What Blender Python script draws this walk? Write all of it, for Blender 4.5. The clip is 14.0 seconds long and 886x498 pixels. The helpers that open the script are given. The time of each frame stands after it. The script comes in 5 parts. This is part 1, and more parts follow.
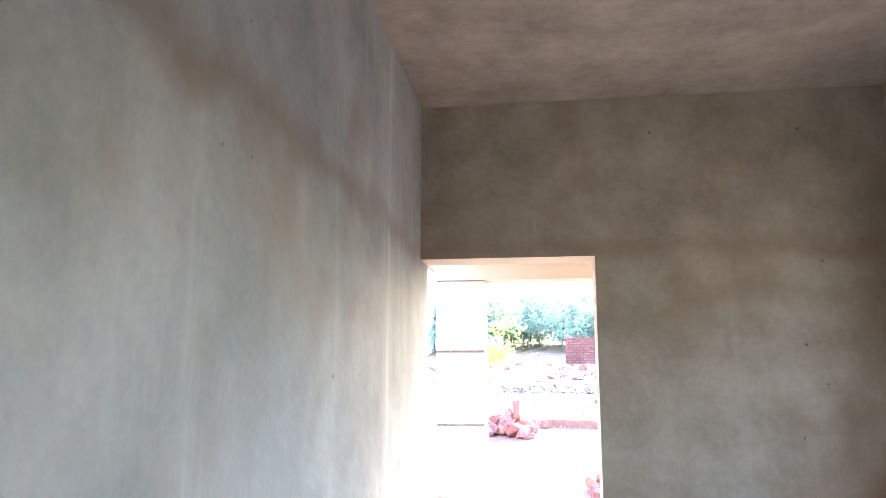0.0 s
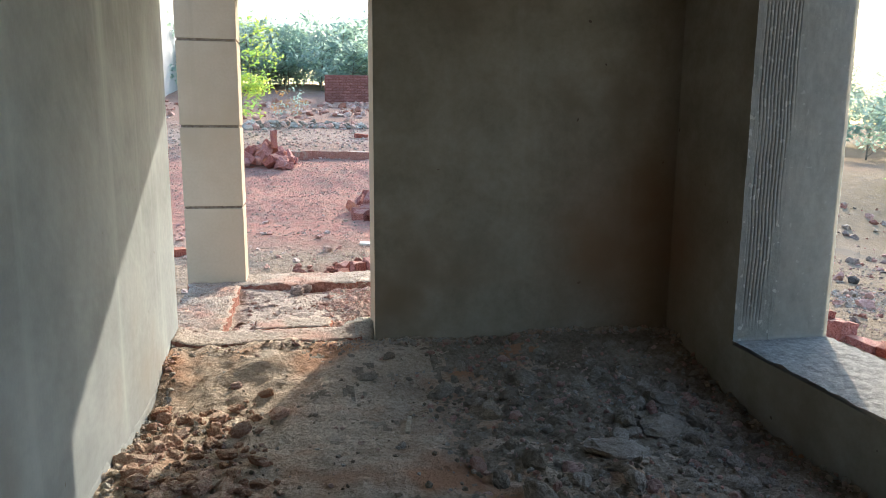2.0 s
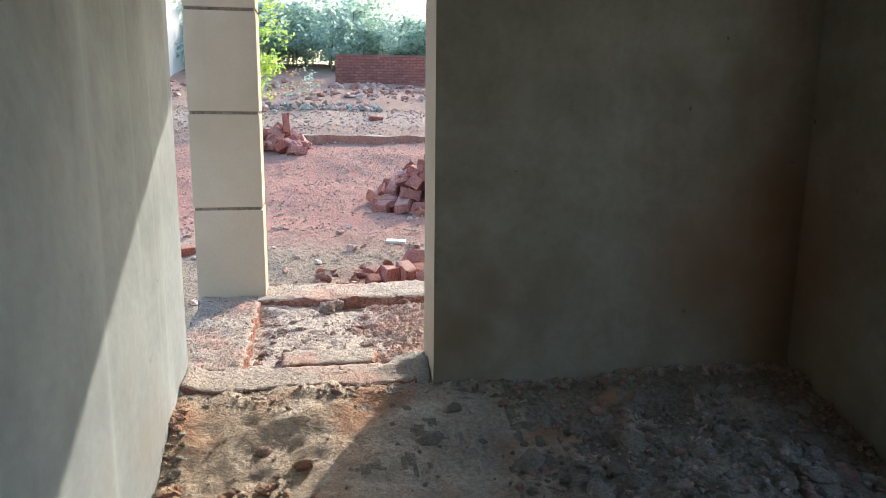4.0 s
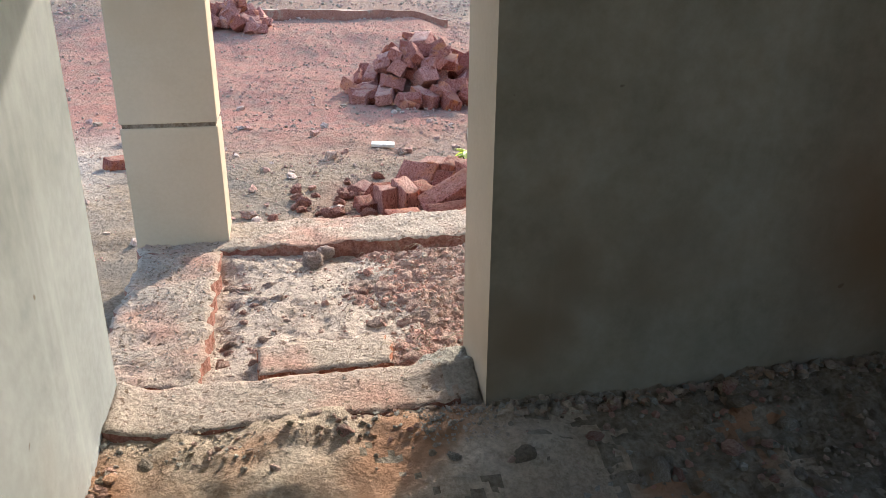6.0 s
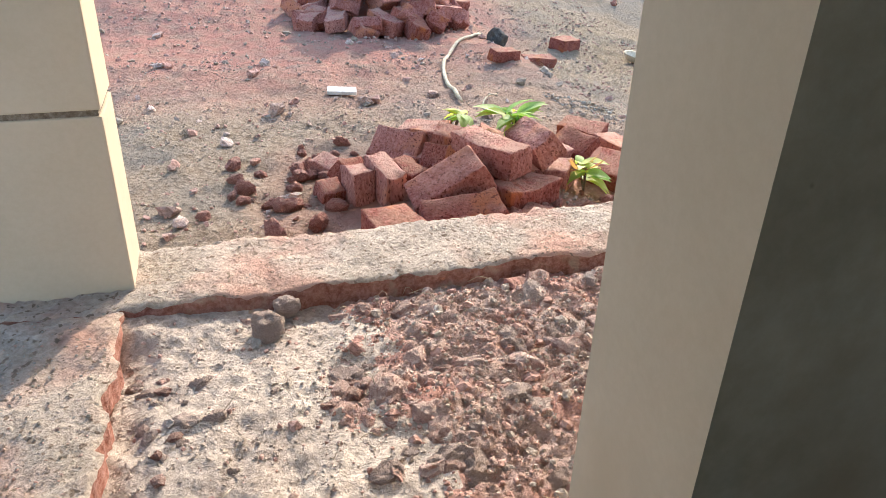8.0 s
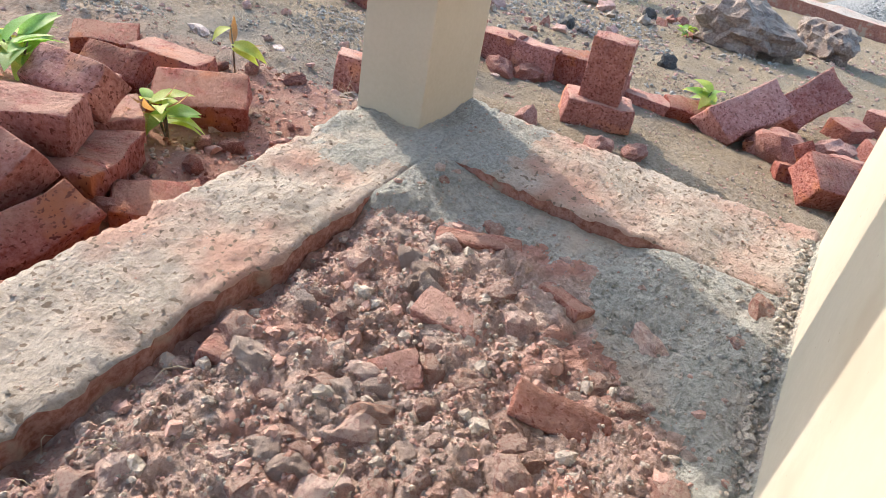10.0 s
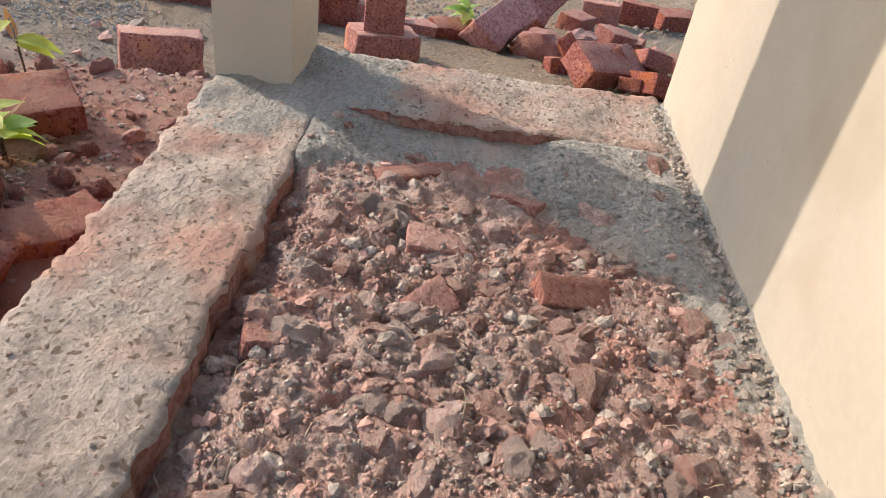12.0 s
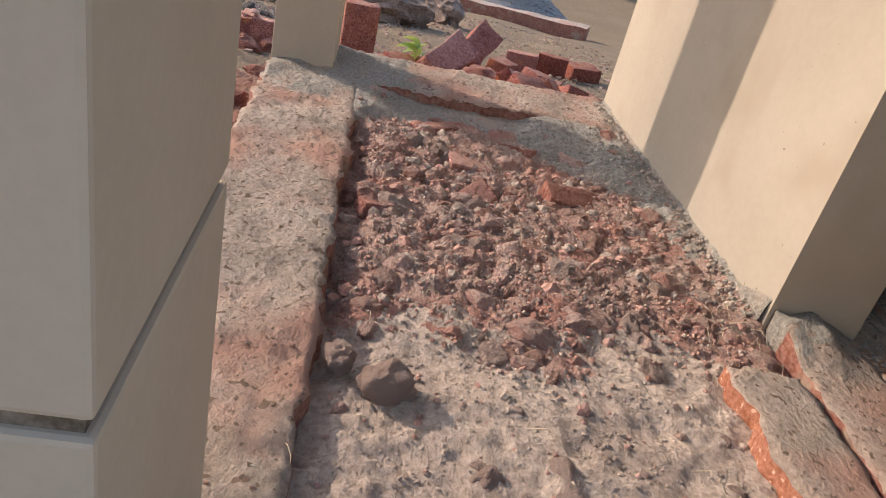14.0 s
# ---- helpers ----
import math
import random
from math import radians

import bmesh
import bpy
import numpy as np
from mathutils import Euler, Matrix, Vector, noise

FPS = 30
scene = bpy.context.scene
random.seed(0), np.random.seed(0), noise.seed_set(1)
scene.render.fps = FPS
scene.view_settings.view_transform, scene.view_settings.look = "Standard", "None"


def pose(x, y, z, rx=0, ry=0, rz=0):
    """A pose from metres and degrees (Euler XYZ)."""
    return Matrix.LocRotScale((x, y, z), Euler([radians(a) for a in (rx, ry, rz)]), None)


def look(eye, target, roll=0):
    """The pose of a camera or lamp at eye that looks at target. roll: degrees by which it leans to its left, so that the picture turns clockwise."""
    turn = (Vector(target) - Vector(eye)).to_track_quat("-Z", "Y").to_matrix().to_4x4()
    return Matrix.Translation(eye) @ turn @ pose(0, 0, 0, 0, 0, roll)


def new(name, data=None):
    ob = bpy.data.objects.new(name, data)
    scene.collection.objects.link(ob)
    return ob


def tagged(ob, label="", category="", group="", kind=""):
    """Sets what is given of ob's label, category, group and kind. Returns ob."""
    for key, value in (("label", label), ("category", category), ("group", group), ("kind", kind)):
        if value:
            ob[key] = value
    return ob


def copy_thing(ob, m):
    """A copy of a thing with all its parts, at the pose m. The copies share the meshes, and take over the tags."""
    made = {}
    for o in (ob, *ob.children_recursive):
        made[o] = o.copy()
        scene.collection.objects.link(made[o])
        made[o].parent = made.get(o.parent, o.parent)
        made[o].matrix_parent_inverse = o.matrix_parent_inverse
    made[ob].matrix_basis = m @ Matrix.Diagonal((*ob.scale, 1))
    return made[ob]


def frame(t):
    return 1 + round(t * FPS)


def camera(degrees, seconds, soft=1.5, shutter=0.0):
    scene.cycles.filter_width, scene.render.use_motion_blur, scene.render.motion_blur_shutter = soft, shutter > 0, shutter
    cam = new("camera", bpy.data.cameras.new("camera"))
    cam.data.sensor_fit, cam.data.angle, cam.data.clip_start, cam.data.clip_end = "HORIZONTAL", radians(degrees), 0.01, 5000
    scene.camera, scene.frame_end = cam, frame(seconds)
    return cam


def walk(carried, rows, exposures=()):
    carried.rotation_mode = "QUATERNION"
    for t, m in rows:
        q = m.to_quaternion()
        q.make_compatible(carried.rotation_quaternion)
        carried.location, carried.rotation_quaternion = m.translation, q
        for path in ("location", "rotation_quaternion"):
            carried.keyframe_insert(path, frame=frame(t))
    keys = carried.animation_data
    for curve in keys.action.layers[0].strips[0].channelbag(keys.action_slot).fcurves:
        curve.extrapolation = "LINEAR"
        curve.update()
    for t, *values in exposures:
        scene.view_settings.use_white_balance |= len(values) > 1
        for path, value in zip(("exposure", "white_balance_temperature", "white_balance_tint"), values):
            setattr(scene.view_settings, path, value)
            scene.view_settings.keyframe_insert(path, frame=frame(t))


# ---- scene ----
cam = camera(62.6, 14.0, soft=0.85)
PATH = [
    (0, (0.704, -4.027, 1.401), (0.425, -2.075, 1.734), 0.0),
    (0.5, (0.725, -3.939, 1.205), (0.640, -1.943, 1.117), 0.6),
    (1, (0.743, -3.766, 1.087), (0.825, -1.786, 0.817), 0.5),
    (1.5, (0.711, -3.616, 1.076), (0.954, -1.656, 0.765), -0.4),
    (2, (0.659, -3.484, 1.056), (1.02, -1.547, 0.712), 0.4),
    (2.5, (0.637, -3.352, 1.057), (1.076, -1.441, 0.665), 0.6),
    (3, (0.639, -3.137, 1.046), (1.143, -1.238, 0.673), 0.7),
    (3.5, (0.618, -2.901, 1.076), (0.915, -0.952, 0.743), 1.2),
    (4, (0.521, -2.698, 1.083), (0.866, -0.768, 0.689), 0.6),
    (6.5, (0.477, -1.333, 1.078), (0.892, 0.452, 0.276), 0.9),
    (7, (0.483, -1.059, 1.074), (0.872, 0.696, 0.197), 2.4),
    (9.3, (0.599, 0.173, 1.043), (1.702, 1.493, 0.024), 1.8),
    (9.5, (0.614, 0.251, 1.071), (1.825, 1.449, 0.023), 2.8),
    (10, (0.554, 0.458, 1.003), (2.049, 1.129, -0.144), 11.0),
    (10.5, (0.542, 0.527, 0.998), (2.192, 0.84, -0.087), 13.8),
    (11, (0.428, 0.725, 0.928), (2.084, 0.982, -0.163), 12.1),
    (11.5, (0.381, 0.852, 0.917), (2.06, 1.02, -0.157), 9.3),
    (12, (0.321, 0.934, 0.918), (1.956, 0.904, -0.232), 9.2),
    (12.5, (0.156, 1.009, 0.899), (1.795, 0.616, -0.177), 8.0),
    (13, (0.014, 1.083, 0.882), (1.658, 0.67, -0.18), 10.8),
    (13.5, (-0.212, 1.155, 0.82), (1.562, 0.868, -0.057), 10.1),
    (13.8, (-0.397, 1.216, 0.837), (1.324, 0.903, -0.131), 11.1),
    (14, (-0.447, 1.305, 0.826), (1.289, 1.01, -0.122), 14.1),
]
walk(cam, [(t, look(eye, target, roll)) for t, eye, target, roll in PATH],
     exposures=[(0.0, 4.07, 5750, 21), (0.3, 3.63, 6050, 22), (0.6, 2.4, 6600, 17), (1.0, 1.78, 6400, 11), (1.5, 1.71, 6250, 11), (2.0, 1.73, 6150, 10), (3.0, 2.02, 6100, 10), (3.5, 1.75, 6050, 10), (4.0, 1.73, 6000, 10), (6.5, 1.6, 6350, 12), (7.2, 1.8, 6350, 12), (9.3, 1.65, 6250, 9), (10.0, 1.62, 6150, 10), (10.5, 1.32, 6350, 12), (11.0, 1.03, 6500, 15), (11.5, 1.05, 6550, 17), (12.0, 1.21, 6450, 15), (12.5, 0.93, 6650, 18), (13.5, 0.87, 6950, 21), (14.0, 0.82, 6950, 22)])
# the sun stands ahead and to the right of the house, low in the afternoon
SUN_TO = Vector((0.575, 1.0, 0.53)).normalized()
sun_data = bpy.data.lights.new("sun", "SUN")
sun_data.energy, sun_data.angle, sun_data.color = 2.05, radians(0.6), (1.0, 0.85, 0.67)
sun = new("sun", sun_data)
sun.matrix_world = look((30, 60, 40), Vector((30, 60, 40)) - SUN_TO)
world = bpy.data.worlds.new("sky")
scene.world = world
world.use_nodes = True
wn = world.node_tree
sky = wn.nodes.new("ShaderNodeTexSky")
sky.sky_type, sky.sun_disc = "NISHITA", False
sky.sun_elevation, sky.sun_rotation = math.asin(SUN_TO.z), math.atan2(SUN_TO.x, SUN_TO.y)
sky.air_density, sky.dust_density, sky.ozone_density = 1.4, 2.3, 2.2
wn.nodes["Background"].inputs["Strength"].default_value = 0.15
wn.links.new(sky.outputs["Color"], wn.nodes["Background"].inputs["Color"])


# ---- materials ----
def rgb(c):
    return (*c, 1.0)


def surface(name, stops, scale=3.0, fine=40.0, rough=0.9, bump=0.4, depth=0.01, space="Position", blotch=None, spots=None, streak=None, vary=0.0, dust=None, metal=0.0, grit=1.0):
    """A mottled surface: a colour ramp over noise at two scales, fine relief, and optional blotches, specks, streaks and dust."""
    m = bpy.data.materials.new(name)
    m.use_nodes = True
    nt = m.node_tree
    n, l = nt.nodes, nt.links
    bsdf = n["Principled BSDF"]
    bsdf.inputs["Roughness"].default_value = rough
    bsdf.inputs["Metallic"].default_value = metal
    bsdf.inputs["Specular IOR Level"].default_value = 0.15
    if space == "Position":
        co = n.new("ShaderNodeNewGeometry").outputs["Position"]
    else:
        co = n.new("ShaderNodeTexCoord").outputs["Object"]
        if vary:
            inf = n.new("ShaderNodeObjectInfo")
            add = n.new("ShaderNodeVectorMath")
            add.operation = "MULTIPLY_ADD"
            add.inputs[1].default_value = (9.0, 9.0, 9.0)
            comb = n.new("ShaderNodeCombineXYZ")
            for k in range(3):
                l.new(inf.outputs["Random"], comb.inputs[k])
            l.new(comb.outputs[0], add.inputs[0])
            l.new(co, add.inputs[2])
            co = add.outputs[0]

    def tex(sc, detail=6.0, r=0.6, src=None):
        t = n.new("ShaderNodeTexNoise")
        t.inputs["Scale"].default_value, t.inputs["Detail"].default_value, t.inputs["Roughness"].default_value = sc, detail, r
        l.new(src or co, t.inputs["Vector"])
        return t.outputs["Fac"]

    def mixer(fac, a, b, kind="MIX"):
        x = n.new("ShaderNodeMix")
        x.data_type, x.blend_type = "RGBA", kind
        if isinstance(fac, float):
            x.inputs[0].default_value = fac
        else:
            l.new(fac, x.inputs[0])
        for s, v in ((x.inputs[6], a), (x.inputs[7], b)):
            if isinstance(v, tuple):
                s.default_value = rgb(v)
            else:
                l.new(v, s)
        return x.outputs[2]

    def ramp(fac, lo, hi):
        r = n.new("ShaderNodeMapRange")
        r.interpolation_type = "SMOOTHSTEP"
        r.inputs["From Min"].default_value, r.inputs["From Max"].default_value = lo, hi
        l.new(fac, r.inputs["Value"])
        return r.outputs["Result"]

    big = n.new("ShaderNodeValToRGB")
    while len(big.color_ramp.elements) < len(stops):
        big.color_ramp.elements.new(0.5)
    for e, (p, c) in zip(big.color_ramp.elements, stops):
        e.position, e.color = p, rgb(c)
    l.new(tex(scale), big.inputs["Fac"])
    col = big.outputs["Color"]
    grain = tex(fine, 8.0, 0.7)
    col = mixer(ramp(grain, 0.3, 0.7), mixer(0.35 * grit, col, (0.0, 0.0, 0.0)), mixer(0.12 * grit, col, (1.0, 1.0, 1.0)))
    if blotch:
        c, sc, lo, hi = blotch
        col = mixer(ramp(tex(sc, 3.0), lo, hi), col, c)
    if streak:
        c, sc, lo, hi = streak
        mp = n.new("ShaderNodeMapping")
        mp.inputs["Scale"].default_value = (sc, sc, sc * 0.06)
        l.new(co, mp.inputs["Vector"])
        st = tex(1.0, 4.0, 0.6, mp.outputs["Vector"])
        col = mixer(ramp(st, lo, hi), col, c)
    if spots:
        c, sc, lo, hi = spots
        col = mixer(ramp(tex(sc, 1.0), lo, hi), col, c)
    if dust:
        c, lo, hi = dust
        g = n.new("ShaderNodeNewGeometry")
        sep = n.new("ShaderNodeSeparateXYZ")
        l.new(g.outputs["Normal"], sep.inputs[0])
        f = n.new("ShaderNodeMath")
        f.operation = "MULTIPLY"
        l.new(ramp(sep.outputs["Z"], lo, hi), f.inputs[0])
        l.new(ramp(tex(14.0), 0.3, 0.6), f.inputs[1])
        col = mixer(f.outputs[0], col, c)
    if vary:
        inf2 = n.new("ShaderNodeObjectInfo")
        hs = n.new("ShaderNodeHueSaturation")
        for sock, lo, hi in (("Value", 1.0 - vary, 1.0 + vary), ("Saturation", 1.0 + vary * 0.5, 1.0 - vary * 0.8)):
            mr = n.new("ShaderNodeMapRange")
            mr.inputs["To Min"].default_value, mr.inputs["To Max"].default_value = lo, hi
            l.new(inf2.outputs["Random"], mr.inputs["Value"])
            l.new(mr.outputs["Result"], hs.inputs[sock])
        l.new(col, hs.inputs["Color"])
        col = hs.outputs["Color"]
    l.new(col, bsdf.inputs["Base Color"])
    b1 = n.new("ShaderNodeBump")
    b1.inputs["Strength"].default_value, b1.inputs["Distance"].default_value = bump, depth
    hsum = n.new("ShaderNodeMath")
    hsum.operation = "ADD"
    l.new(grain, hsum.inputs[0])
    if streak:
        l.new(st, hsum.inputs[1])
    else:
        l.new(tex(fine * 0.3, 5.0), hsum.inputs[1])
    l.new(hsum.outputs[0], b1.inputs["Height"])
    l.new(b1.outputs["Normal"], bsdf.inputs["Normal"])
    return m


def leaf_material(name, a, b, glow=(1.4, 1.4, 1.0), through_light=0.45):
    m = surface(name, [(0.3, a), (0.7, b)], scale=2.0, fine=30.0, rough=0.55, bump=0.1, space="Object", vary=0.2)
    m.node_tree.nodes["Principled BSDF"].inputs["Transmission Weight"].default_value = 0.0
    nt = m.node_tree
    tr = nt.nodes.new("ShaderNodeBsdfTranslucent")
    tr.inputs["Color"].default_value = rgb(tuple(u * v for u, v in zip(b, glow)))
    mx = nt.nodes.new("ShaderNodeMixShader")
    mx.inputs[0].default_value = through_light
    nt.links.new(nt.nodes["Principled BSDF"].outputs[0], mx.inputs[1])
    nt.links.new(tr.outputs[0], mx.inputs[2])
    nt.links.new(mx.outputs[0], nt.nodes["Material Output"].inputs["Surface"])
    return m


M_PLASTER_IN = surface("grey_cement_plaster", [(0.3, (0.205, 0.19, 0.15)), (0.5, (0.27, 0.255, 0.212)), (0.72, (0.345, 0.33, 0.285))], scale=2.8, fine=24, bump=0.14, depth=0.005, rough=0.8, grit=0.22,
                       blotch=((0.205, 0.17, 0.125), 1.5, 0.48, 0.76), streak=((0.38, 0.38, 0.35), 5.0, 0.60, 0.9), spots=((0.12, 0.10, 0.08), 19.0, 0.765, 0.80))
# grey plaster tinted blue: the window's skylight on the left wall, painted in
M_PLASTER_SKYLIT = surface("skylit_grey_plaster", [(0.3, (0.205, 0.23, 0.235)), (0.5, (0.28, 0.312, 0.318)), (0.72, (0.37, 0.408, 0.415))], scale=1.9, fine=30, bump=0.12, depth=0.004, rough=0.8, grit=0.16,
                         blotch=((0.225, 0.195, 0.16), 0.9, 0.52, 0.78), streak=((0.41, 0.45, 0.46), 4.0, 0.52, 0.82), spots=((0.15, 0.135, 0.115), 17.0, 0.775, 0.81))
M_CEILING = surface("rough_ceiling_cement", [(0.3, (0.23, 0.205, 0.18)), (0.7, (0.35, 0.315, 0.275))], scale=3, fine=7, bump=0.6, depth=0.04, grit=0.4)
M_PLASTER_OUT = surface("cream_plaster", [(0.3, (0.38, 0.35, 0.295)), (0.7, (0.44, 0.41, 0.35))], scale=2.0, fine=45, bump=0.08, depth=0.003, rough=0.85, grit=0.1, blotch=((0.375, 0.335, 0.275), 2.2, 0.55, 0.75), spots=((0.25, 0.23, 0.19), 60.0, 0.74, 0.77))
M_PILLAR = surface("beige_pillar_plaster", [(0.3, (0.49, 0.415, 0.32)), (0.7, (0.56, 0.48, 0.38))], scale=2.5, fine=60, bump=0.06, depth=0.003, rough=0.85, grit=0.12, blotch=((0.46, 0.38, 0.285), 1.6, 0.5, 0.75), streak=((0.43, 0.36, 0.28), 7.0, 0.62, 0.85))
M_GROOVE = surface("groove_mortar", [(0.3, (0.17, 0.125, 0.085)), (0.7, (0.26, 0.20, 0.145))], scale=8, fine=60)
M_JAMB = surface("streaked_jamb_cement", [(0.3, (0.42, 0.42, 0.39)), (0.7, (0.54, 0.54, 0.505))], scale=4, fine=40, bump=0.4, depth=0.006, grit=0.4, streak=((0.30, 0.30, 0.275), 40.0, 0.58, 0.72), spots=((0.68, 0.68, 0.64), 30.0, 0.64, 0.68))
M_JAMB_SMOOTH = surface("pale_jamb_cement", [(0.3, (0.46, 0.455, 0.42)), (0.7, (0.60, 0.595, 0.55))], scale=4, fine=30, bump=0.25, depth=0.006, grit=0.3, spots=((0.64, 0.64, 0.60), 34.0, 0.69, 0.76))
M_SILL = surface("sill_cement", [(0.3, (0.56, 0.56, 0.53)), (0.7, (0.70, 0.70, 0.665))], scale=5, fine=40, bump=0.6, depth=0.012)
M_CURB = surface("curb_mortar", [(0.28, (0.42, 0.355, 0.29)), (0.5, (0.56, 0.475, 0.40)), (0.72, (0.66, 0.575, 0.495))], scale=5.0, fine=62, bump=1.0, depth=0.02, grit=0.85, blotch=((0.53, 0.335, 0.27), 2.4, 0.44, 0.66), spots=((0.26, 0.20, 0.155), 50.0, 0.62, 0.69))
M_CEMENT = surface("grey_cement", [(0.3, (0.40, 0.395, 0.355)), (0.7, (0.57, 0.55, 0.495))], scale=4.0, fine=75, bump=1.0, depth=0.022, grit=1.0, blotch=((0.55, 0.47, 0.40), 3.0, 0.5, 0.7))
M_BRICK = surface("red_brick", [(0.25, (0.28, 0.068, 0.052)), (0.5, (0.42, 0.118, 0.086)), (0.75, (0.53, 0.18, 0.125))], scale=9, fine=60, bump=1.0, depth=0.016, space="Object", vary=0.22, spots=((0.17, 0.05, 0.036), 85.0, 0.60, 0.68), blotch=((0.50, 0.19, 0.10), 6.0, 0.54, 0.70), dust=((0.45, 0.26, 0.20), 0.72, 1.05))
M_OLD_BRICK = surface("dusty_old_brick", [(0.25, (0.36, 0.12, 0.09)), (0.5, (0.50, 0.20, 0.15)), (0.75, (0.61, 0.31, 0.24))], scale=9, fine=60, bump=1.0, depth=0.016, space="Object", vary=0.15, spots=((0.28, 0.10, 0.075), 80.0, 0.62, 0.70), dust=((0.52, 0.33, 0.265), 0.7, 1.2))
M_BRICK_EDGE = surface("broken_brick_edge", [(0.3, (0.26, 0.085, 0.055)), (0.7, (0.44, 0.17, 0.105))], scale=7, fine=60, bump=0.9, depth=0.012, blotch=((0.36, 0.28, 0.22), 7.0, 0.55, 0.68))
M_ORANGE = surface("raw_orange_brick", [(0.3, (0.44, 0.13, 0.06)), (0.7, (0.60, 0.24, 0.13))], scale=12, fine=70, bump=1.0, depth=0.014, spots=((0.75, 0.5, 0.38), 60.0, 0.62, 0.68))
M_RUBBLE = surface("rubble_stone", [(0.25, (0.44, 0.185, 0.15)), (0.5, (0.62, 0.325, 0.27)), (0.75, (0.72, 0.47, 0.40))], scale=9, fine=60, bump=1.0, depth=0.016, space="Object", vary=0.25, dust=((0.66, 0.49, 0.42), 0.35, 1.0))
M_GREYSTONE = surface("grey_clod", [(0.25, (0.54, 0.39, 0.335)), (0.75, (0.68, 0.525, 0.455))], scale=9, fine=60, bump=1.0, depth=0.016, space="Object", vary=0.2)
M_FILL = surface("rubble_dust", [(0.25, (0.55, 0.33, 0.27)), (0.5, (0.67, 0.47, 0.395)), (0.75, (0.75, 0.61, 0.53))], scale=6.0, fine=75, bump=1.0, depth=0.026, blotch=((0.57, 0.32, 0.265), 4.0, 0.46, 0.66))
M_FLOOR = surface("mud_floor", [(0.25, (0.48, 0.385, 0.285)), (0.5, (0.65, 0.53, 0.40)), (0.75, (0.76, 0.65, 0.52))], scale=3.0, fine=50, bump=1.0, depth=0.025, blotch=((0.52, 0.31, 0.20), 2.0, 0.48, 0.68))
# darker copy of the mud floor, the room's shade painted into its colour
M_FLOOR_SHADED = surface("shaded_mud_floor", [(0.25, (0.20, 0.162, 0.112)), (0.5, (0.335, 0.28, 0.205)), (0.75, (0.51, 0.44, 0.345))], scale=4.0, fine=45, bump=1.0, depth=0.025)
M_BLACK = surface("charred_stone", [(0.3, (0.03, 0.028, 0.025)), (0.7, (0.08, 0.075, 0.07))], scale=12, fine=60, bump=0.8, space="Object")
M_BOULDER = surface("weathered_boulder", [(0.3, (0.17, 0.105, 0.085)), (0.5, (0.29, 0.205, 0.165)), (0.7, (0.41, 0.335, 0.28))], scale=5, fine=35, bump=1.0, depth=0.02, space="Object", dust=((0.38, 0.305, 0.245), 0.4, 1.1))
M_BARK = surface("bark", [(0.3, (0.12, 0.095, 0.07)), (0.7, (0.24, 0.20, 0.15))], scale=8, fine=40, bump=0.8)
M_WOOD = surface("dry_wood", [(0.3, (0.42, 0.34, 0.24)), (0.7, (0.60, 0.52, 0.40))], scale=12, fine=50, bump=0.3, space="Object")
M_STRAW = surface("straw", [(0.3, (0.50, 0.42, 0.28)), (0.7, (0.70, 0.62, 0.46))], scale=12, fine=50, bump=0.1)
M_WHITE = surface("white_paint", [(0.3, (0.74, 0.73, 0.70)), (0.7, (0.82, 0.81, 0.78))], scale=3, fine=40, bump=0.1)
M_BLUE = surface("blue_grey_shutter", [(0.3, (0.28, 0.36, 0.42)), (0.7, (0.34, 0.42, 0.48))], scale=3, fine=40, bump=0.1)
M_GRAVEL = surface("blue_grey_gravel", [(0.3, (0.22, 0.23, 0.23)), (0.7, (0.42, 0.43, 0.43))], scale=24, fine=70, bump=1.0, depth=0.03)
M_LEAF = leaf_material("bright_leaf", (0.15, 0.33, 0.07), (0.34, 0.55, 0.15))
M_LEAF_Y = leaf_material("yellow_green_leaf", (0.27, 0.40, 0.06), (0.50, 0.60, 0.13))
# distance haze is painted into these two: leaf colours paled towards blue-green
M_HAZY_WOODS = leaf_material("hazed_woods_leaf", (0.27, 0.37, 0.33), (0.37, 0.48, 0.43), (1.2, 1.25, 1.25), 0.6)
M_HAZY_WOODS_B = leaf_material("hazed_woods_leaf_pale", (0.31, 0.42, 0.34), (0.43, 0.54, 0.44), (1.2, 1.25, 1.15), 0.6)
M_BROWNLEAF = leaf_material("dry_leaf", (0.26, 0.13, 0.05), (0.40, 0.22, 0.09))


